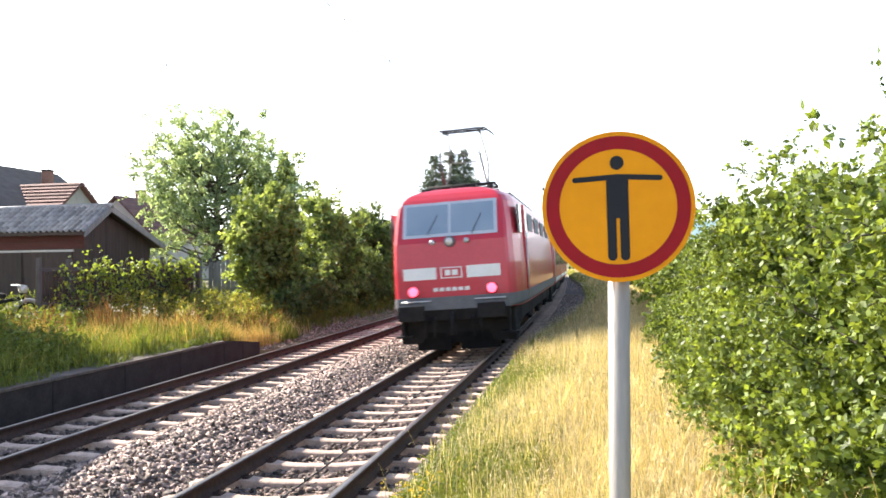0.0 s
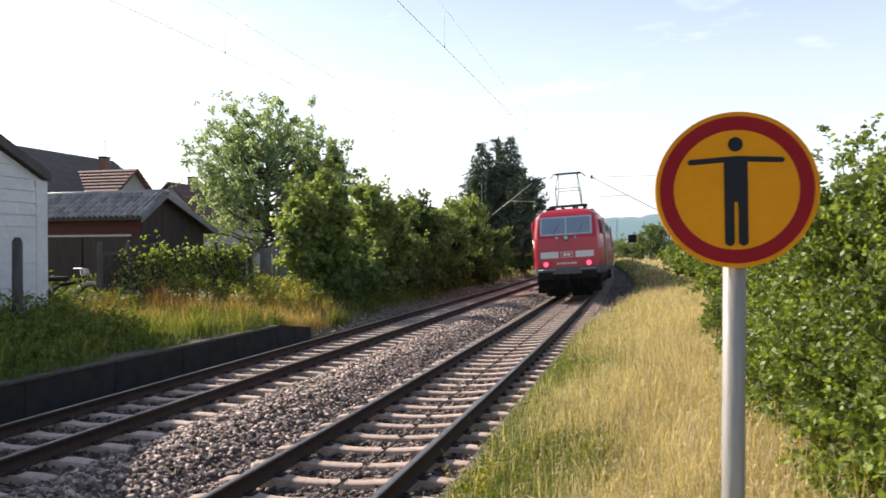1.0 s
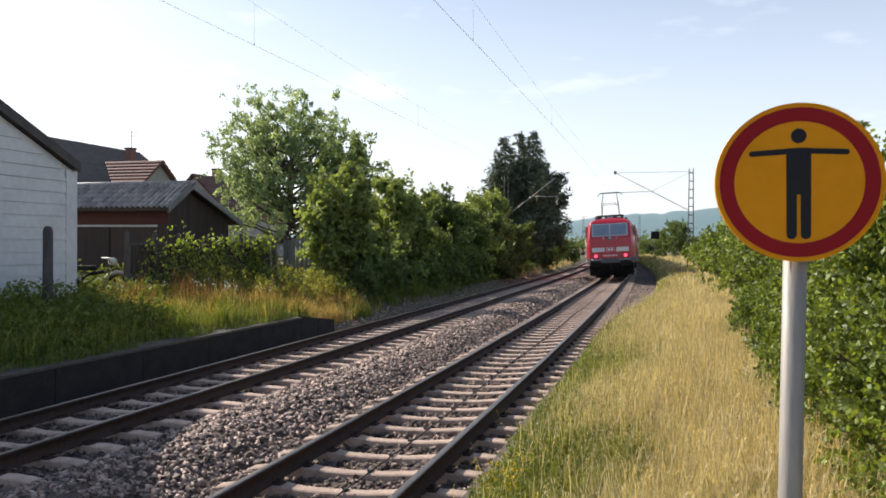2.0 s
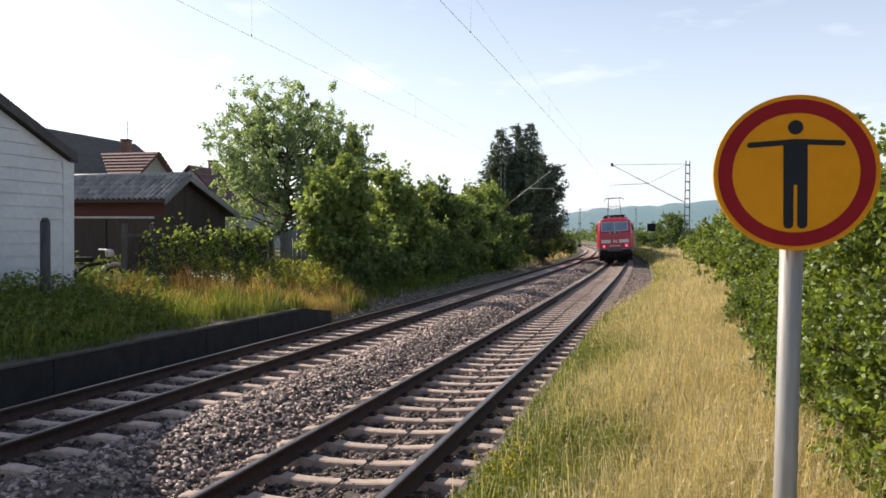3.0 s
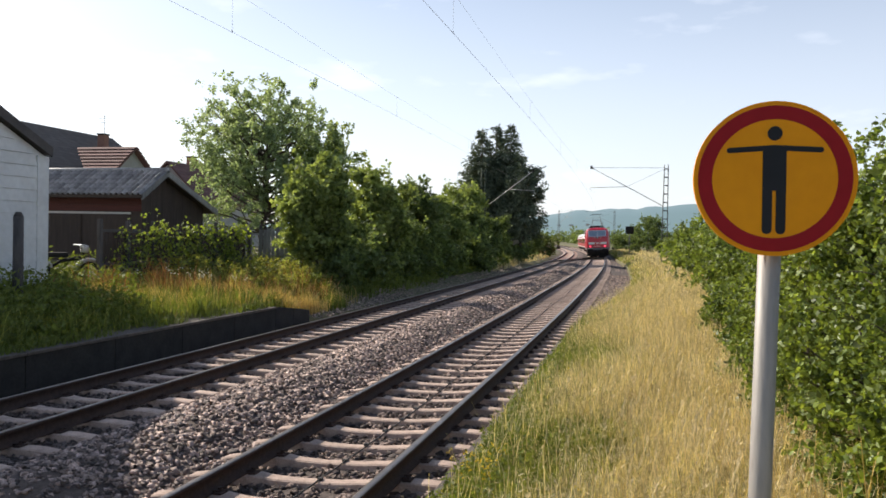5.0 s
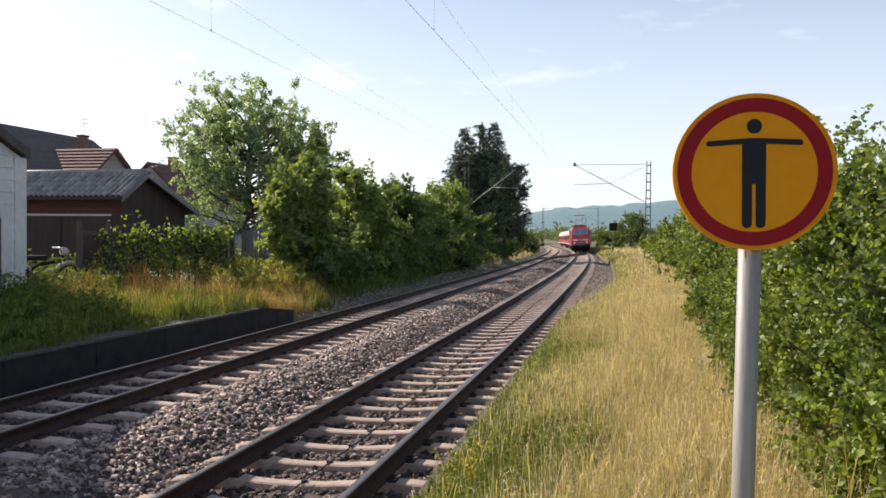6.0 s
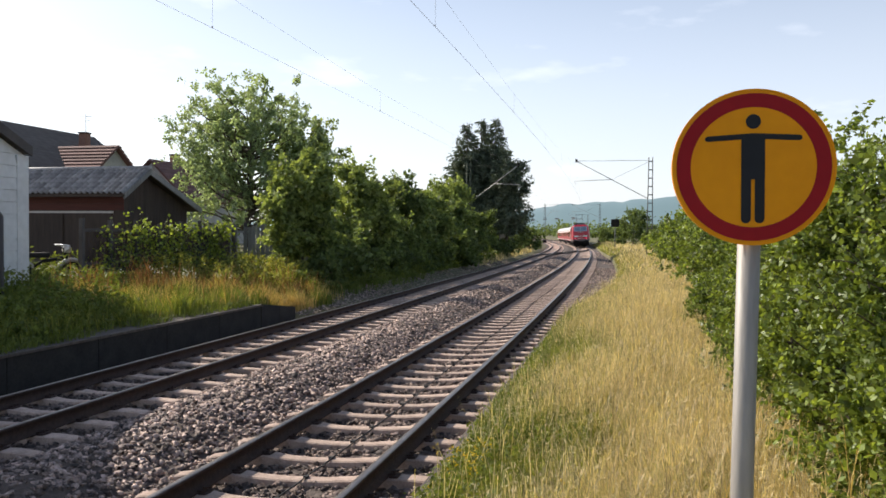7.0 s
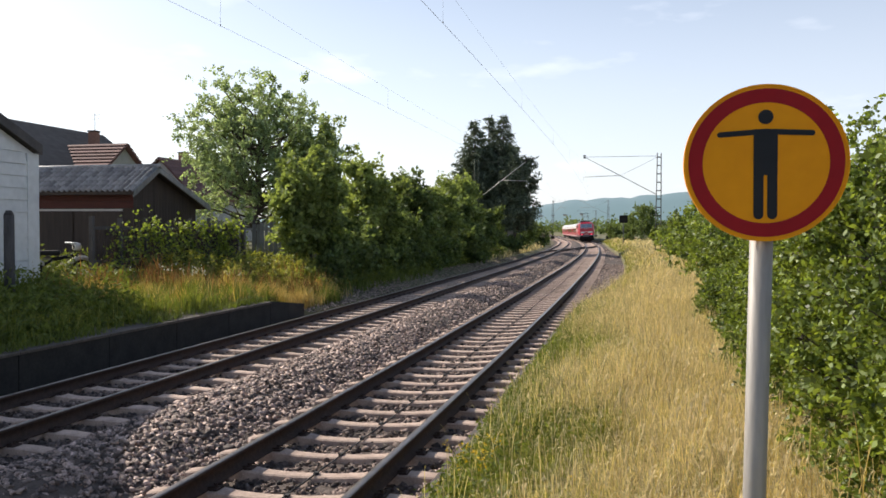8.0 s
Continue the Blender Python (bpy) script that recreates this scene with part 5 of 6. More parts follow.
def moped():
    """A parked moped, half hidden by grass and fence."""
    root = thing("moped", pose(-10.95, 9.3, 0.6, 0, 0, -25), "parked dark moped with grey mudguards beside the house", "moped")
    for y in (-0.6, 0.6):
        bm = bmesh.new()
        v, f = tube([(0, y + 0.27 * math.cos(a), 0.3 + 0.27 * math.sin(a)) for a in np.linspace(0, 2 * math.pi, 25)], 0.045, 7)
        fast_mesh("tyre", v, f, M_TRAIN_DARK, root, True)
        rods("hub", [((-0.05, y, 0.3), (0.05, y, 0.3), 0.06)], M_ALU, root, 10)
        v, f = tube([(0, y + 0.34 * math.cos(a), 0.3 + 0.34 * math.sin(a)) for a in np.linspace(0.5, 2.7, 12)], [0.03] + [0.06] * 10 + [0.03], 7)
        fast_mesh("mudguard", v, f, M_GALV, root, True)
    rods("frame_bar", [((0, -0.6, 0.3), (0, -0.1, 0.62), 0.035), ((0, -0.1, 0.62), (0, 0.4, 0.7), 0.045), ((0, 0.6, 0.3), (0, 0.42, 0.95), 0.03)], M_TRAIN_DARK, root)
    rods("handlebar", [((-0.32, 0.36, 1.02), (0.32, 0.36, 1.02), 0.018), ((0, 0.42, 0.95), (0, 0.36, 1.02), 0.025)], M_ALU, root)
    bm = bmesh.new()
    box(bm, -0.13, 0.13, -0.62, 0.05, 0.72, 0.84, 0.04)
    part("seat", bm, M_TRAIN_DARK, root)
    rods("headlamp", [((0, 0.42, 0.92), (0, 0.56, 0.92), 0.09, 0.1)], M_LAMP_GLASS, root, 14)


# ---- overhead line ----
def wire_points(u, z_of, y0, y1, n=40):
    return [(u(y) + float(line_x(y)), y, z_of(y)) for y in np.linspace(y0, y1, n)]


def overhead_wires():
    for name, mid in (("near", 0.0), ("far", FAR_TRACK)):
        off = (lambda y: -0.39 + 0.0 * y) if name == "near" else (lambda y: FAR_TRACK + 0.22 + 0.0 * y)
        zc = 5.5 if name == "near" else 5.4
        root = thing("overhead_line", label="thin contact wire with messenger wire and droppers above the track", category="overhead wire", group="overhead lines")
        v, f = tube(wire_points(off, lambda y: zc + float(line_z(y)), -15, 320, 90), 0.0034 if name == "near" else 0.0025, 5)
        fast_mesh("contact_wire", v, f, M_WIRE, root)

        def high(y):
            k = (y + 15) / 65.0
            k = k - math.floor(k)
            return zc + float(line_z(y)) + 0.52 + 5.0 * (k - 0.5) ** 2

        v, f = tube(wire_points(off, high, -15, 320, 160), 0.0018, 5)
        fast_mesh("messenger_wire", v, f, M_WIRE, root)
        for y in ([6.16, 15.5, 25, 35, 44] if name == "near" else [5.1, 14, 23.5, 33, 43]):
            x = off(y) + float(line_x(y))
            rods("dropper", [((x, y, zc + float(line_z(y))), (x, y, high(y)), 0.002)], M_WIRE, root, 4)
            boxed("dropper_clamp", x - 0.005, x + 0.005, y - 0.012, y + 0.012, zc + float(line_z(y)) - 0.005, zc + float(line_z(y)) + 0.03, M_WIRE, root)


def lattice_mast(x, y, top, base, arm_tip, side, arm=True, steel=M_MAST):
    """A ladder-like steel mast with its cantilever."""
    root = thing("catenary_mast", label="lattice steel catenary mast with cantilever arm", category="catenary mast", group="masts along the line")
    w0, w1 = 0.2, 0.13
    for s in (-1, 1):
        for d in (-1, 1):
            rods("chord", [((x + s * w0, y + d * 0.1, base), (x + s * w1, y + d * 0.08, top), 0.035)], steel, root, 4)
    n = 12
    for i in range(n):
        z = base + (top - base) * (i + 0.5) / n
        w = w0 + (w1 - w0) * (i + 0.5) / n
        boxed("rung", x - w, x + w, y - 0.1, y + 0.1, z - 0.035, z + 0.035, steel, root)
    boxed("foot", x - 0.4, x + 0.4, y - 0.4, y + 0.4, base - 0.5, base + 0.1, M_OLD_CONCRETE, root, 0.02)
    if arm:
        tip = Vector((arm_tip, y, top - 0.2))
        foot = Vector((x - side * 0.15, y, top - 2.96))
        rods("strut", [(foot, tip, 0.027)], M_GALV, root, 8)
        rods("tie", [((x - side * 0.13, y, top - 0.22), tip, 0.014)], steel, root, 6)
        mid = foot.lerp(tip, 0.5)
        rods("registration_arm", [(mid, (arm_tip - side * 0.1, y, top - 1.66), 0.022), ((arm_tip - side * 0.1, y, top - 1.66), (arm_tip, y, top - 1.94), 0.012)], M_GALV, root, 6)
        rods("brace", [(mid, (x - side * 0.13, y, top - 0.3), 0.01)], steel, root, 5)
        bm = bmesh.new()
        for k in range(5):
            c = tip + Vector((0, 0, -0.05 * k + 0.1))
            rod(bm, c, c + Vector((0, 0, 0.03)), 0.11, 0.08, sides=10)
        part("insulator", bm, M_TRAIN_DARK, root)
    return root


def signal_board():
    root = thing("signal_board", label="dark square signal board on a thin post", category="signal")
    x, y = 1.25, 90.0
    boxed("board", x - 0.5, x + 0.5, y - 0.06, y + 0.06, 2.75, 3.7, M_TRAIN_DARK, root, 0.05)
    rods("post", [((x, y + 0.1, 0.0), (x, y + 0.1, 3.3), 0.06)], M_MAST, root)


# ---- the place ----
ground()
ballast_bed()
ballast_stones()
track("track_near", 0.0, 0.0, "track of rusty rails on pale concrete sleepers")
track("track_far", FAR_TRACK, FAR_Z, "second track of rusty rails on concrete sleepers")


def platform_edges():
    root = thing("platform_edge", label="weathered concrete platform edge, darkened in colour for its shaded face", category="platform edge", kind="structure")
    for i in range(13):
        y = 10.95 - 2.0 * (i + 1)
        # block colour already contains the shade on this side
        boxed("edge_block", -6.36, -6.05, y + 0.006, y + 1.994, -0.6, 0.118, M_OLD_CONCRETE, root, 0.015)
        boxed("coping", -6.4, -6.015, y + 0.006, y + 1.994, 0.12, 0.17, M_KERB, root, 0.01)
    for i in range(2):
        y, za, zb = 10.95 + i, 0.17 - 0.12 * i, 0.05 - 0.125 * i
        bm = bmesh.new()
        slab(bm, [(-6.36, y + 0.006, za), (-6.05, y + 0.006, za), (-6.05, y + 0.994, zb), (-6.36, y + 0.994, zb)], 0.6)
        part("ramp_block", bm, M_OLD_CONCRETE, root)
    root = thing("kerb", label="low concrete kerb between ballast and grass", category="kerb", kind="structure")
    for i in range(18):
        y = -9.0 + i
        boxed("kerb_stone", 1.22, 1.33, y + 0.005, y + 0.995, -0.4, -0.03, M_KERB, root, 0.012)


def track_cable():
    root = thing("track_cable", label="black cable clipped along the middle of the track", category="cable")
    pts = []
    for y in np.arange(-8, 40, 0.3):
        pts.append((0.02 + 0.03 * math.sin(y * 0.6) + float(line_x(y)), y, -0.2 if int(round(y / 0.3)) % 2 == 0 else -0.206))
    v, f = tube(pts, 0.008, 6)
    fast_mesh("cable", v, f, M_CABLE, root, True)
    for k in range(-8, 30):
        y = 0.6 * k
        x = 0.02 + float(line_x(y))
        boxed("clamp", x - 0.022, x + 0.022, y - 0.02, y + 0.02, -0.217, -0.19, M_CABLE, root)


def crossover():
    """Rails that lead from the far track over to the near one."""
    root = thing("track_crossover", label="crossover rails linking both tracks", category="railway track", kind="structure")
    rows = np.arange(66, 104, 2.0)
    for side in (-1, 1):
        rail(root, FAR_TRACK, side, FAR_Z * 0.5, rows, lambda y: -FAR_TRACK * float(smooth(66, 104, y)))


crossover()
platform_edges()
track_cable()
warning_sign()
overhead_wires()
lattice_mast(4.33, 50.0, 7.46, 0.3, -0.92, 1)
lattice_mast(-8.95, 50.0, 7.22, 0.3, -5.19, -1, steel=M_DARK_STEEL)
lattice_mast(-3.1, 160.0, 8.2, 0.3, -9.0, 1)
lattice_mast(-14.9, 160.0, 8.2, 0.2, -12.2, -1)
lattice_mast(-8.6, 218.0, 7.4, 0.0, -14, 1)
signal_board()

white_house()
shed()
house = gable_house("house", -44, -31.8, 29.5, 44.6, 0.8, 4.6, 9.0, "y", M_PLASTER, M_ROOF_DARK, "old house with a dark tiled roof and brick chimney", lift=0.026)
chimney(house, -36.0, 41.6, 7.2, 8.95, 0.55)
rods("aerial", [((-35.9, 41.6, 8.9), (-35.9, 41.6, 10.4), 0.02), ((-36.4, 41.6, 10.2), (-35.4, 41.6, 10.2), 0.012), ((-36.3, 41.6, 9.9), (-35.5, 41.6, 9.9), 0.012)], M_MAST, house, 5)
gable_house("house", -37.5, -31.4, 35.6, 42.0, 0.8, 4.9, 7.55, "x", M_PLASTER, M_ROOF_RED, "house wing with a red tiled roof and pale gable", lift=0.11)
house = gable_house("house", -36.3, -30.5, 46, 56, 0.8, 4.5, 7.3, "y", M_PLASTER, M_ROOF_RED, "small house with red tiled roof and chimney")
chimney(house, -33.7, 49.5, 6.4, 8.1, 0.6)
vine_fence()
board_fence()
garden_wall()
moped()
post = thing("gate_post", label="thick dark round-topped post in the grass", category="post")
bm = bmesh.new()
rod(bm, (-9.2, 6.05, 0.2), (-9.2, 6.05, 2.25), 0.1, 0.095, sides=16)
rod(bm, (-9.2, 6.05, 2.25), (-9.2, 6.05, 2.34), 0.095, 0.05, sides=16)
part("shaft", bm, M_POST, post, smooth=True)

# trees and bushes of the far side
leafy("walnut_tree", (-21.0, 38.5, 0.8), 11.5, 5.7, 0.115, 46000, M_WALNUT, 14, "tall walnut tree with light airy crown", "tree", 90, 420, 0.12, 0.1, spread=0.07, per=14)
leafy("tree", (-18.2, 41.0, 0.8), 8.4, 2.7, 0.16, 16000, M_BUSH_LIGHT, 12, "dense round tree beside the walnut tree", "tree", 24, 80, 0.2, 0.1)
spruce((-12.3, 65, 0.1), 12.3, 3.9, 31, "dark spruce with a pointed top beside the line")
spruce((-9.7, 66, 0.1), 12.9, 4.0, 32, "dark spruce with drooping branches beside the line")
spruce((-11.2, 66.5, 0.1), 12.9, 4.0, 33, "dark spruce between two others beside the line")
leafy("tree", (-8.2, 64, -0.2), 10.0, 2.3, 0.15, 16000, M_SPRUCE, 37, "ragged dark tree beside the spruces", "tree", 24, 90, 0.2, 0.2)
bush_rows = [(-8.75, 19.6, 4.7, 1.4), (-8.3, 22.4, 2.7, 1.3), (-8.6, 25.4, 5.2, 1.5), (-8.3, 28.4, 2.9, 1.3), (-8.6, 31.2, 5.1, 1.35), (-8.4, 34.6, 2.9, 1.4), (-8.8, 38.0, 4.3, 1.5),
             (-8.9, 42.6, 4.0, 1.7), (-9.9, 47.5, 5.9, 2.0), (-9.8, 54, 4.0, 2.2), (-7.9, 19.4, 1.2, 0.8), (-8.0, 20.6, 2.0, 1.2), (-8.1, 26.4, 2.1, 1.2), (-8.1, 30.3, 2.0, 1.2), (-8.2, 33.6, 2.2, 1.2), (-8.0, 41, 2.2, 1.4), (-8.4, 46, 2.4, 1.5)]
for i, (x, y, h, r) in enumerate(bush_rows):
    leafy("bush", (x, y, float(ground_z(x - line_x(y), y)) - 0.05), h - 0.1, r, 0.095 + 0.0013 * y, 15500 if h > 3 else 6000, M_BUSH_LIGHT if i in (0, 2, 6, 8) else M_BUSH, 40 + i, "dense green bush beside the far track", "bush", 26, 46, 0.1, 0.3 if i == 0 else 0.0, "bushes beside the far track", sprig=12, spread=0.2, skirt=0.0 if i == 0 else 0.75, per=24, shoot=1.3)
for i, (x, y, h, r) in enumerate([(-10.0, 74, 2.0, 1.4), (-10.2, 82, 4.2, 1.7), (-10.1, 97, 3.3, 1.9), (-12, 96, 2.6, 2.4), (-8.5, 63.5, 1.5, 1.1), (-9.9, 62.5, 1.7, 1.3), (-13.5, 110, 2.4, 2.6)]):
    leafy("bush", (x, y, float(ground_z(x - line_x(y), y)) - 0.05), h, r, 0.2, 2500, M_BUSH, 60 + i, "low green bush beside the far track", "bush", 10, 50, 0.1, 0.0, "bushes beside the far track")

# hedge of the near side
hedge = [(-4.6, 2.4, 1.25), (-3.0, 2.6, 1.3), (-1.3, 2.6, 1.35), (0.6, 2.65, 1.3), (2.6, 2.6, 1.25), (4.6, 2.25, 1.2), (6.8, 1.9, 1.15), (9.2, 1.95, 1.2), (11.8, 2.1, 1.3)]
for i, (y, h, r) in enumerate(hedge):
    leafy("hedge_shrub", (5.26 if y < 3 else 5.36, y, 0.36), h, r, 0.030 + 0.0018 * max(0, y), 46000 if y < 3 else 16000, M_HEDGE, 80 + i, "leafy green hedge shrub beside the grass verge", "hedge", 40, 80, 0.05, 0.0, "hedge along the verge", sprig=14 if y < -2 else 7, spread=0.16, skirt=0.7, per=26, twigs=y < 3, shoot=2.0 if y < -2 else 0.9)
hedge = [(15, 2.2, 1.4), (18.5, 2.3, 1.5), (22.5, 2.2, 1.6), (27, 2.3, 1.8), (32, 2.4, 2.0), (38, 2.3, 2.2), (45, 2.4, 2.4)]
for i, (y, h, r) in enumerate(hedge):
    leafy("hedge_shrub", (5.6 + 0.02 * y, y, 0.42), h, r, 0.045 + 0.0022 * y, 9000, M_HEDGE, 100 + i, "leafy green hedge shrub beside the grass verge", "hedge", 24, 90, 0.05, 0.0, "hedge along the verge", sprig=4)
for i, (x, y, h, r) in enumerate([(4.55, -2.9, 1.05, 0.6), (4.4, -1.9, 1.15, 0.7), (4.35, -0.7, 1.25, 0.75), (4.4, 0.6, 1.2, 0.75), (4.4, 2.0, 1.15, 0.7), (4.5, 3.6, 1.0, 0.65), (4.5, 5.0, 0.95, 0.65), (4.5, 6.5, 0.9, 0.7), (4.55, 8.2, 0.9, 0.75)]):
    leafy("hedge_shrub", (x, y, float(ground_z(x, y)) - 0.05), h, r, 0.028 + 0.001 * max(0, y), 9000, M_HEDGE, 140 + i, "low leafy green shrub at the foot of the hedge", "hedge", 20, 70, 0.05, 0.0, "hedge along the verge", sprig=3, spread=0.14, skirt=0.9)
leafy("hedge_shoot", (4.2, 2.5, 0.4), 0.55, 0.32, 0.03, 900, M_HEDGE, 120, "low dark shoot growing out of the hedge", "shrub", 8, 14, 0.2, 0.1)
for i, (x, y, h, r) in enumerate([(3.6, 112, 6.0, 3.3), (8.5, 92, 3.4, 2.6), (11, 78, 3.6, 2.6), (8.6, 66, 3.0, 2.2), (14, 104, 4.2, 3.2), (7.5, 128, 3.2, 2.6), (-0.5, 150, 3.0, 2.6)]):
    leafy("bush", (x, y, float(ground_z(x - line_x(y), y)) - 0.05), h, r, 0.17, 8000, M_BUSH, 130 + i, "round green bush in the meadow", "bush", 14, 90, 0.1, 0.0, "bushes in the meadow", skirt=0.8)


# distance
def distance():
    rng = np.random.default_rng(5)
    xs = np.linspace(-900, 1100, 120)
    top = np.interp(xs, [-900, -420, -200, -168, -113, -28, 76, 180, 420, 1100], [20, 30, 43, 51, 58, 62, 70, 74, 60, 40])
    top = top + 1.6 * np.sin(xs * 0.09) + 1.2 * np.sin(xs * 0.23 + 1) + rng.normal(0, 0.5, len(xs))
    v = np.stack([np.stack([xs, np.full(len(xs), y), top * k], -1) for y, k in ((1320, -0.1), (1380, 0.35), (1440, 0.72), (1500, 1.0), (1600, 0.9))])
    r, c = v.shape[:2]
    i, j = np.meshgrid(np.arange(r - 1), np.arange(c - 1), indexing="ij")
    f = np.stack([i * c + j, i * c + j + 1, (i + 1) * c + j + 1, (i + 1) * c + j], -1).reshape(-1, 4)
    # the ridge's own glow stands in for haze in the air
    tagged(fast_mesh("backdrop", v.reshape(-1, 3), f, M_HILL, smooth=True), "long wooded ridge, its distance haze painted as a glow", "hill", kind="structure")
    pts = []
    for k in range(110):
        x, y = rng.uniform(-170, 90), rng.uniform(300, 520)
        r, h = rng.uniform(3, 7), rng.uniform(4, 9)
        n = 130
        pts.append(np.array([x, y, h * 0.4]) + rng.normal(size=(n, 3)) * np.array([r * 0.5, r * 0.5, h * 0.28]))
    p = np.concatenate(pts)
    v, f = leaf_mesh(p, 1.0, rng)
    tagged(fast_mesh("far_woods", v, f, M_BUSH), "belt of trees at the foot of the hill", "woods", kind="stuff")
    for i, (x, y, w) in enumerate([(-172, 1396, 14), (-150, 1400, 13), (-128, 1394, 16), (-190, 1402, 12), (-98, 1398, 13)]):
        gable_house("house", x, x + w * 0.45, y, y + 8, 21 + i, 24 + i, 25.6 + i, "x", M_PLASTER, M_ROOF_DARK, "small distant white house at the foot of the hill", 0.2)


distance()


# grass
def meadow():
    green = lambda u, y, rng: (u - verge(y)) + 0.45 * patch(u, y, 1.0, 1.0) + 0.4 * patch(u, y, 0.3, 1.6) + rng.normal(0, 0.4, u.shape) < 2.1 - 1.2 * smooth(4, 12, y)
    dry = lambda u, y, rng: (u - verge(y)) + 0.45 * patch(u, y, 1.0, 1.0) + 0.4 * patch(u, y, 0.3, 1.6) + rng.normal(0, 0.4, u.shape) > 1.15 - 0.8 * smooth(4, 12, y)
    sets = [("verge_grass", M_GRASS_GREEN, green, [(1.3, 7, -13, -5.5, 260, 0.2, 0.006), (1.3, 4.5, -5.5, 2, 2100, 0.19, 0.0032), (1.3, 4.6, 2, 9, 1100, 0.19, 0.0044), (1.3, 5.2, 9, 24, 260, 0.24, 0.008), (1.5, 6, 24, 60, 60, 0.3, 0.018), (2, 12, 60, 150, 12, 0.4, 0.05)]),
            ("dry_grass", M_GRASS_DRY, dry, [(1.5, 7, -13, -5.5, 160, 0.28, 0.005), (1.5, 4.1, -5.5, 2, 2300, 0.27, 0.0024), (1.5, 4.6, 2, 9, 1100, 0.27, 0.0038), (1.5, 5.2, 9, 24, 300, 0.3, 0.008), (1.8, 6, 24, 60, 60, 0.4, 0.018), (2, 12, 60, 150, 8, 0.4, 0.05)])]
    seed = 200
    for name, mat, keep, zones in sets:
        for u0, u1, y0, y1, density, h, w in zones:
            seed += 1
            ob = blades(name, scatter(u0, u1, y0, y1, density, seed, keep), h, w, mat, seed, 0.7 if mat is M_GRASS_GREEN else 1.15)
            tagged(ob, "sunlit green grass at the edge of the verge" if mat is M_GRASS_GREEN else "tall dry yellow grass on the verge", "grass", kind="stuff")
    rng = np.random.default_rng(299)
    low = lambda u, y, r: (u - verge(y)) + 0.5 * patch(u, y, 0.5, 3.0) < 1.1
    p = np.concatenate([scatter(1.3, 3.2, -5, 4, 560, 297, low), scatter(1.3, 3.2, 4, 14, 260, 298, low)])
    p = np.repeat(p, 4, axis=0) + np.array([0, 0, 0.06]) + np.abs(rng.normal(0, 1, (len(p) * 4, 3))) * np.array([0.03, 0.03, 0.05])
    v, f = leaf_mesh(p, 0.02, rng, droop=-0.3, long=2.2)
    tagged(fast_mesh("verge_weeds", v, f, M_WEED), "low leafy weeds along the kerb", "weeds", kind="stuff")
    p = np.concatenate([scatter(1.5, 4.5, -5.5, 3, 480, 300, dry), scatter(1.4, 4.4, -5.0, 4, 60, 303), scatter(1.5, 4.6, 3, 12, 300, 301, dry), scatter(1.6, 5.0, 12, 24, 90, 309, dry)])
    tagged(ears(p, 0.33, M_GRASS_DRY, 302, "grass_ears"), "dry seed heads over the verge grass", "grass", kind="stuff")
    strip = lambda u, y, r: patch(u, y, 0.25, 5.0) + r.normal(0, 0.4, u.shape) > 0.0
    p = scatter(3.4, 4.3, -5.4, -2.6, 300, 304, strip)
    tagged(blades("straw_stalks", p, 0.52, 0.0032, M_GRASS_GOLD, 305, 0.22), "tall straw stalks at the foot of the hedge", "grass", kind="stuff")
    tagged(ears(scatter(3.2, 4.3, -5.4, -2.4, 160, 306, strip), 0.62, M_GRASS_GOLD, 307, "straw_ears"), "golden seed heads at the foot of the hedge", "grass", kind="stuff")
    rng = np.random.default_rng(310)
    p = scatter(1.4, 2.6, -2.5, 9, 18, 311, lambda u, y, r: patch(u, y, 0.8, 4.0) > 0.75)
    extra = np.stack([1.62 + rng.normal(0, 0.13, 26), -0.55 + rng.normal(0, 0.2, 26), np.full(26, 0.08)], -1)
    p = np.concatenate([p, extra]) + np.array([0, 0, 0.2])
    v, f = leaf_mesh(np.repeat(p, 5, axis=0) + rng.normal(0, 0.008, (len(p) * 5, 3)), 0.012, rng, droop=-0.4)
    tagged(fast_mesh("yellow_flowers", v, f, M_FLOWER), "small yellow flowers in the verge grass", "flowers", kind="stuff")
    # the old platform
    left = lambda u, y, rng: rng.uniform(0, 1, u.shape) < 0.9
    golden = lambda u, y, rng: patch(u, y, 1.6, 2.0) + rng.normal(0, 0.4, u.shape) > -0.1
    weed = lambda u, y, rng: patch(u, y, 1.6, 2.0) + rng.normal(0, 0.4, u.shape) < 0.3
    for name, mat, keep, zone, h, w in (("platform_grass", M_GRASS_GOLD, golden, (-9.6, -6.3, 7, 15.5, 650), 0.42, 0.006), ("platform_grass", M_WEED, weed, (-10.2, -6.3, -1, 17, 420), 0.4, 0.009),
                                       ("platform_grass", M_GRASS_GREEN, left, (-10.2, -6.3, -1, 9, 160), 0.42, 0.007), ("bank_grass", M_WEED, left, (-13, -6.6, 12, 30, 60), 0.5, 0.014),
                                       ("bank_grass", M_GRASS_GOLD, golden, (-8.8, -6.5, 10, 18, 260), 0.5, 0.009), ("bank_grass", M_GRASS_DRY, left, (-10, -6.6, 45, 110, 18), 0.5, 0.03),
                                       ("meadow_grass", M_GRASS_GREEN, left, (-20, -10, 60, 110, 8), 0.4, 0.04)):
        seed += 1
        tagged(blades(name, scatter(*zone, seed, keep), h, w, mat, seed, 0.3), "tall mixed grass and weeds beside the far track", "grass", kind="stuff")
    rng = np.random.default_rng(340)
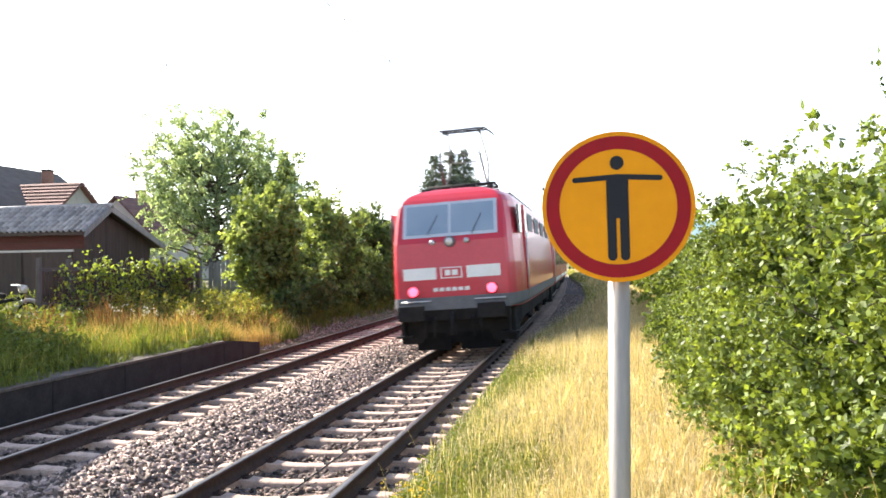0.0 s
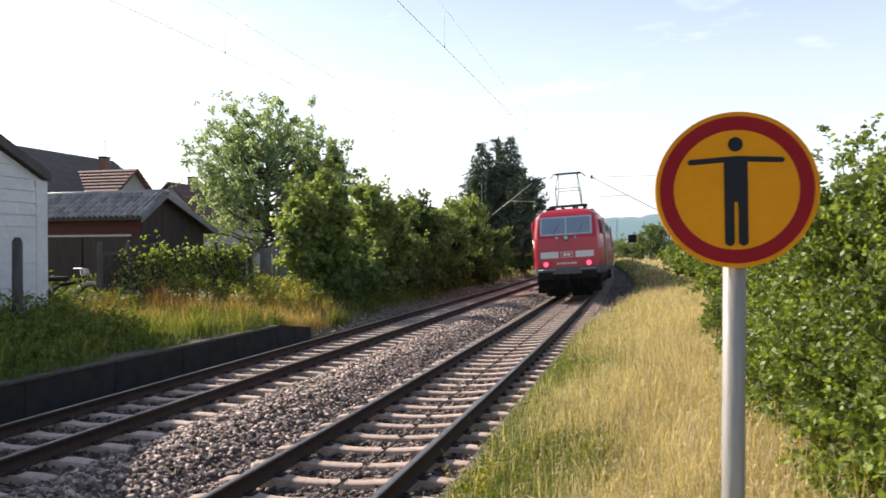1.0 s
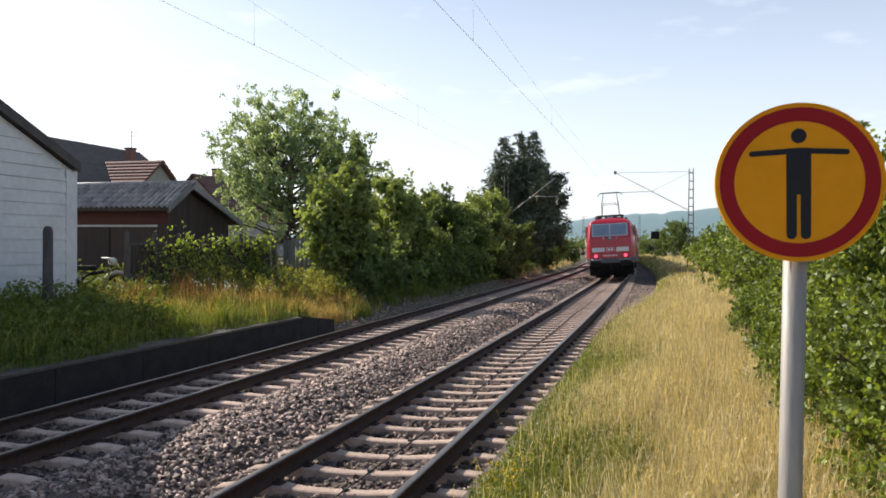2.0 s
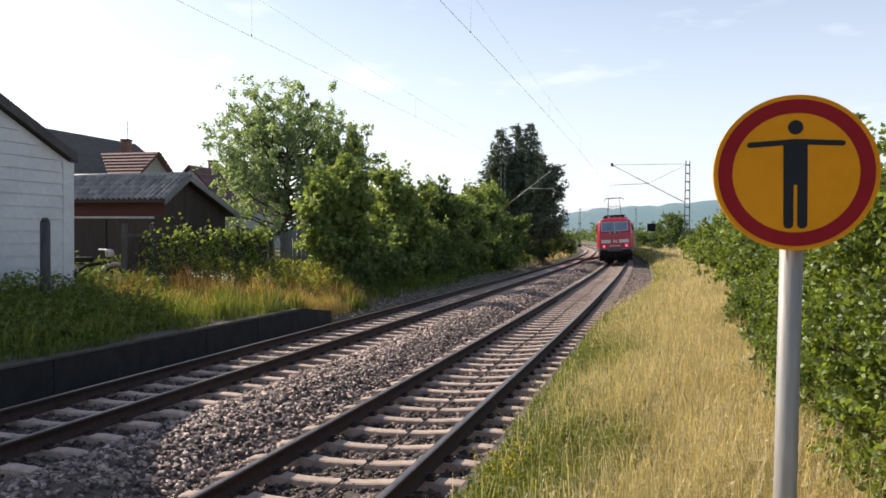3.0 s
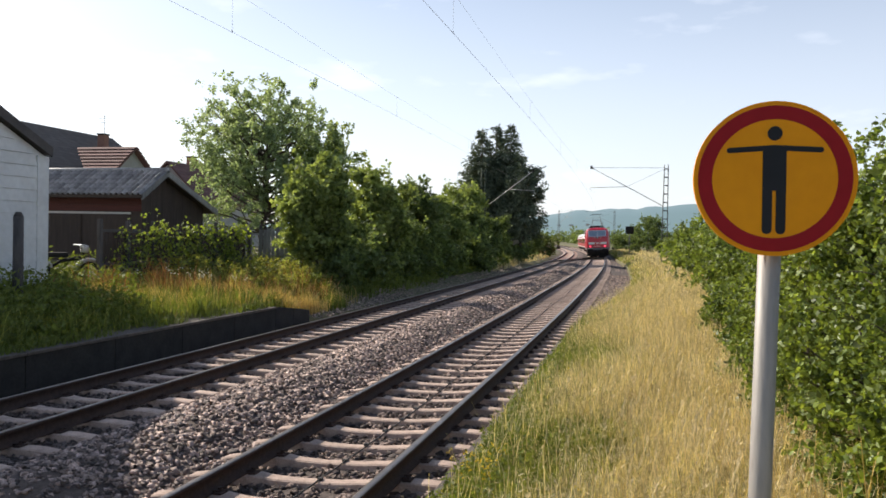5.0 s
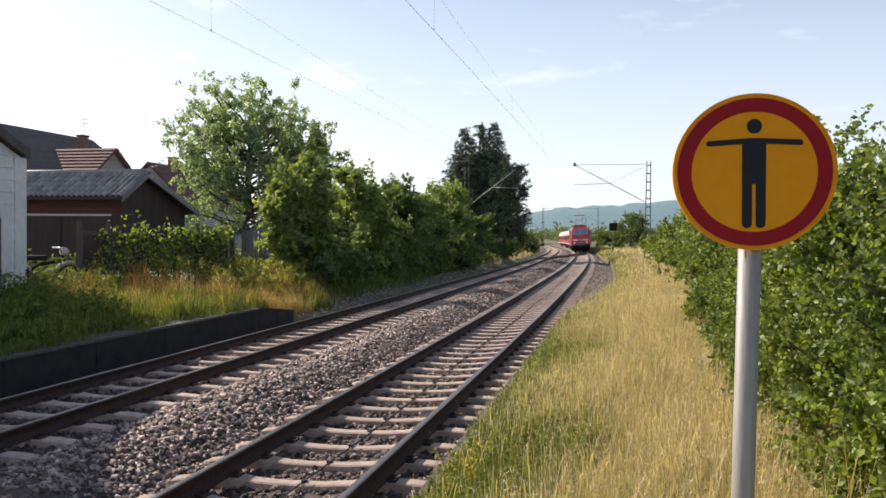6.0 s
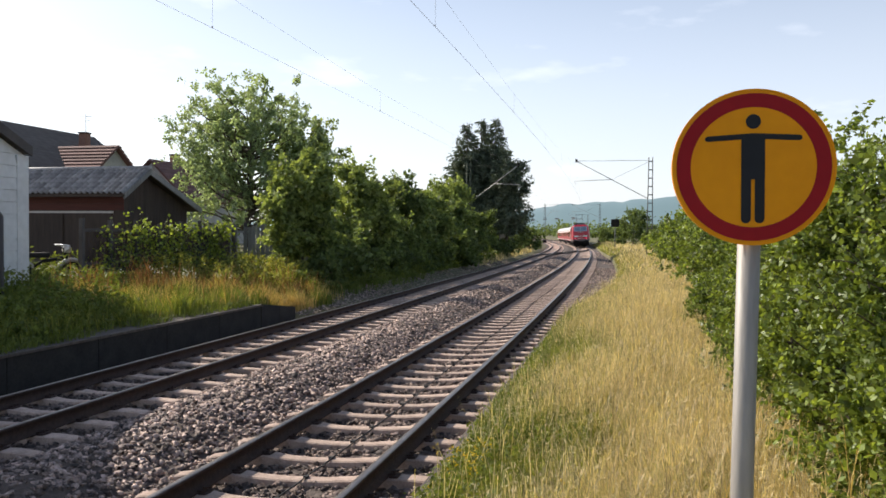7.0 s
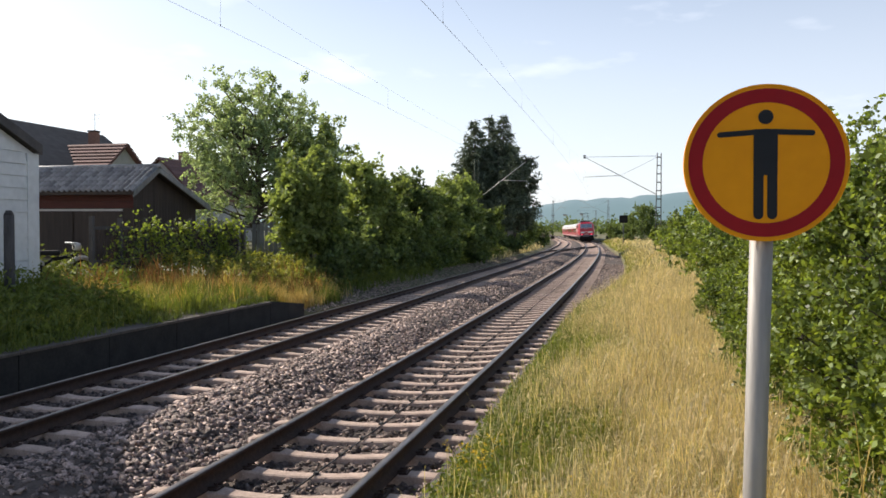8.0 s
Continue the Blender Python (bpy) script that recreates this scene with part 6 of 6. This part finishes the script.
    foot = np.concatenate([scatter(-10.2, -6.5, -1, 7.5, 11, 341), scatter(-10.2, -8.6, 7.5, 18, 5, 342), scatter(-11.8, -10.3, 8.5, 11, 9, 344)])
    tall = rng.uniform(0.25, 0.85, len(foot)) * np.clip((-6.2 - foot[:, 0]) * 0.8, 0.35, 1)
    k = rng.integers(0, len(foot), 30000)
    t = rng.uniform(0.1, 1, len(k))
    p = foot[k] + np.stack([rng.normal(0, 0.13, len(k)), rng.normal(0, 0.13, len(k)), t * tall[k]], -1)
    v, f = leaf_mesh(p, 0.05, rng, droop=0.1, long=1.9)
    tagged(fast_mesh("platform_weeds", v, f, M_WEED), "bushy nettles and weeds over the old platform", "weeds", kind="stuff")
    spots = np.concatenate([scatter(-9.4, -6.9, 9.4, 17.5, 90, 346, golden), scatter(-9.6, -8.0, 6.5, 10, 50, 347, golden)])
    tagged(blades("dock_stalks", spots, 0.72, 0.011, M_DOCK, 348, 0.25), "tall red brown dock stalks among the grass", "weeds", kind="stuff")
    # taller herbs stand before the fences
    foot = scatter(-10.2, -7.6, 12.0, 18.8, 5, 345)
    tall = rng.uniform(0.35, 0.95, len(foot))
    k = rng.integers(0, len(foot), 9000)
    p = foot[k] + np.stack([rng.normal(0, 0.1, len(k)), rng.normal(0, 0.1, len(k)), rng.uniform(0.15, 1, len(k)) * tall[k]], -1)
    v, f = leaf_mesh(p, 0.045, rng, droop=-0.2, long=2.4)
    tagged(fast_mesh("tall_herbs", v, f, M_GRASS_GREEN), "tall green herbs in front of the garden fences", "weeds", kind="stuff")
    # turf hanging over the platform's edge
    n = 2600
    y = rng.uniform(-3, 10.8, n)
    ok = patch(y * 0.4, y, 0.5, 3.3) + rng.normal(0, 0.4, n) > -0.2
    y = y[ok]
    spots = np.stack([rng.uniform(-6.42, -6.1, len(y)), y, np.full(len(y), 0.165)], -1)
    tagged(blades("edge_grass", spots, 0.2, 0.008, M_WEED, 351, 0.8), "ragged turf hanging over the platform edge", "grass", kind="stuff")
    foot = scatter(-8.2, -7.1, 16.5, 62, 5, 343)
    tall = rng.uniform(0.2, 0.7, len(foot))
    k = rng.integers(0, len(foot), 16000)
    p = foot[k] + np.stack([rng.normal(0, 0.16, len(k)), rng.normal(0, 0.2, len(k)), rng.uniform(0.1, 1, len(k)) * tall[k]], -1)
    v, f = leaf_mesh(p, 0.09, rng, droop=0.1, long=1.9)
    tagged(fast_mesh("bank_weeds", v, f, M_WEED), "dark green weeds between the bushes and the far track", "weeds", kind="stuff")
    p = scatter(-9.2, -7.6, 9.6, 12.6, 4, 330) + np.array([0, 0, 0.6])
    v, f = leaf_mesh(np.repeat(p, 6, axis=0) + rng.normal(0, 0.05, (len(p) * 6, 3)), 0.035, rng, droop=-0.4)
    tagged(fast_mesh("white_flowers", v, f, M_FLOWER_WHITE), "white flower heads among the tall grass", "flowers", kind="stuff")


meadow()

# the train
loco, loco_wheels = locomotive()
first = coach()
coaches = [first] + [copy_thing(first, pose(0, 0, 0)) for _ in range(2)]


def motions():
    steps = [i * 0.2 for i in range(41)]
    walk(loco, [(t, vehicle_pose(train_s(t), LOCO_L, 3.9)) for t in steps])
    for i, c in enumerate(coaches):
        lead = LOCO_L + 0.75 + i * (COACH_L + 0.6)
        walk(c, [(t, vehicle_pose(lead + train_s(t), COACH_L, 3.3)) for t in steps])
    for w, y, r in loco_wheels:
        walk(w, [(k / 30, pose(0, y, r, -math.degrees((train_s(k / 30) - train_s(0)) / r), 0, 0)) for k in range(241)])


motions()
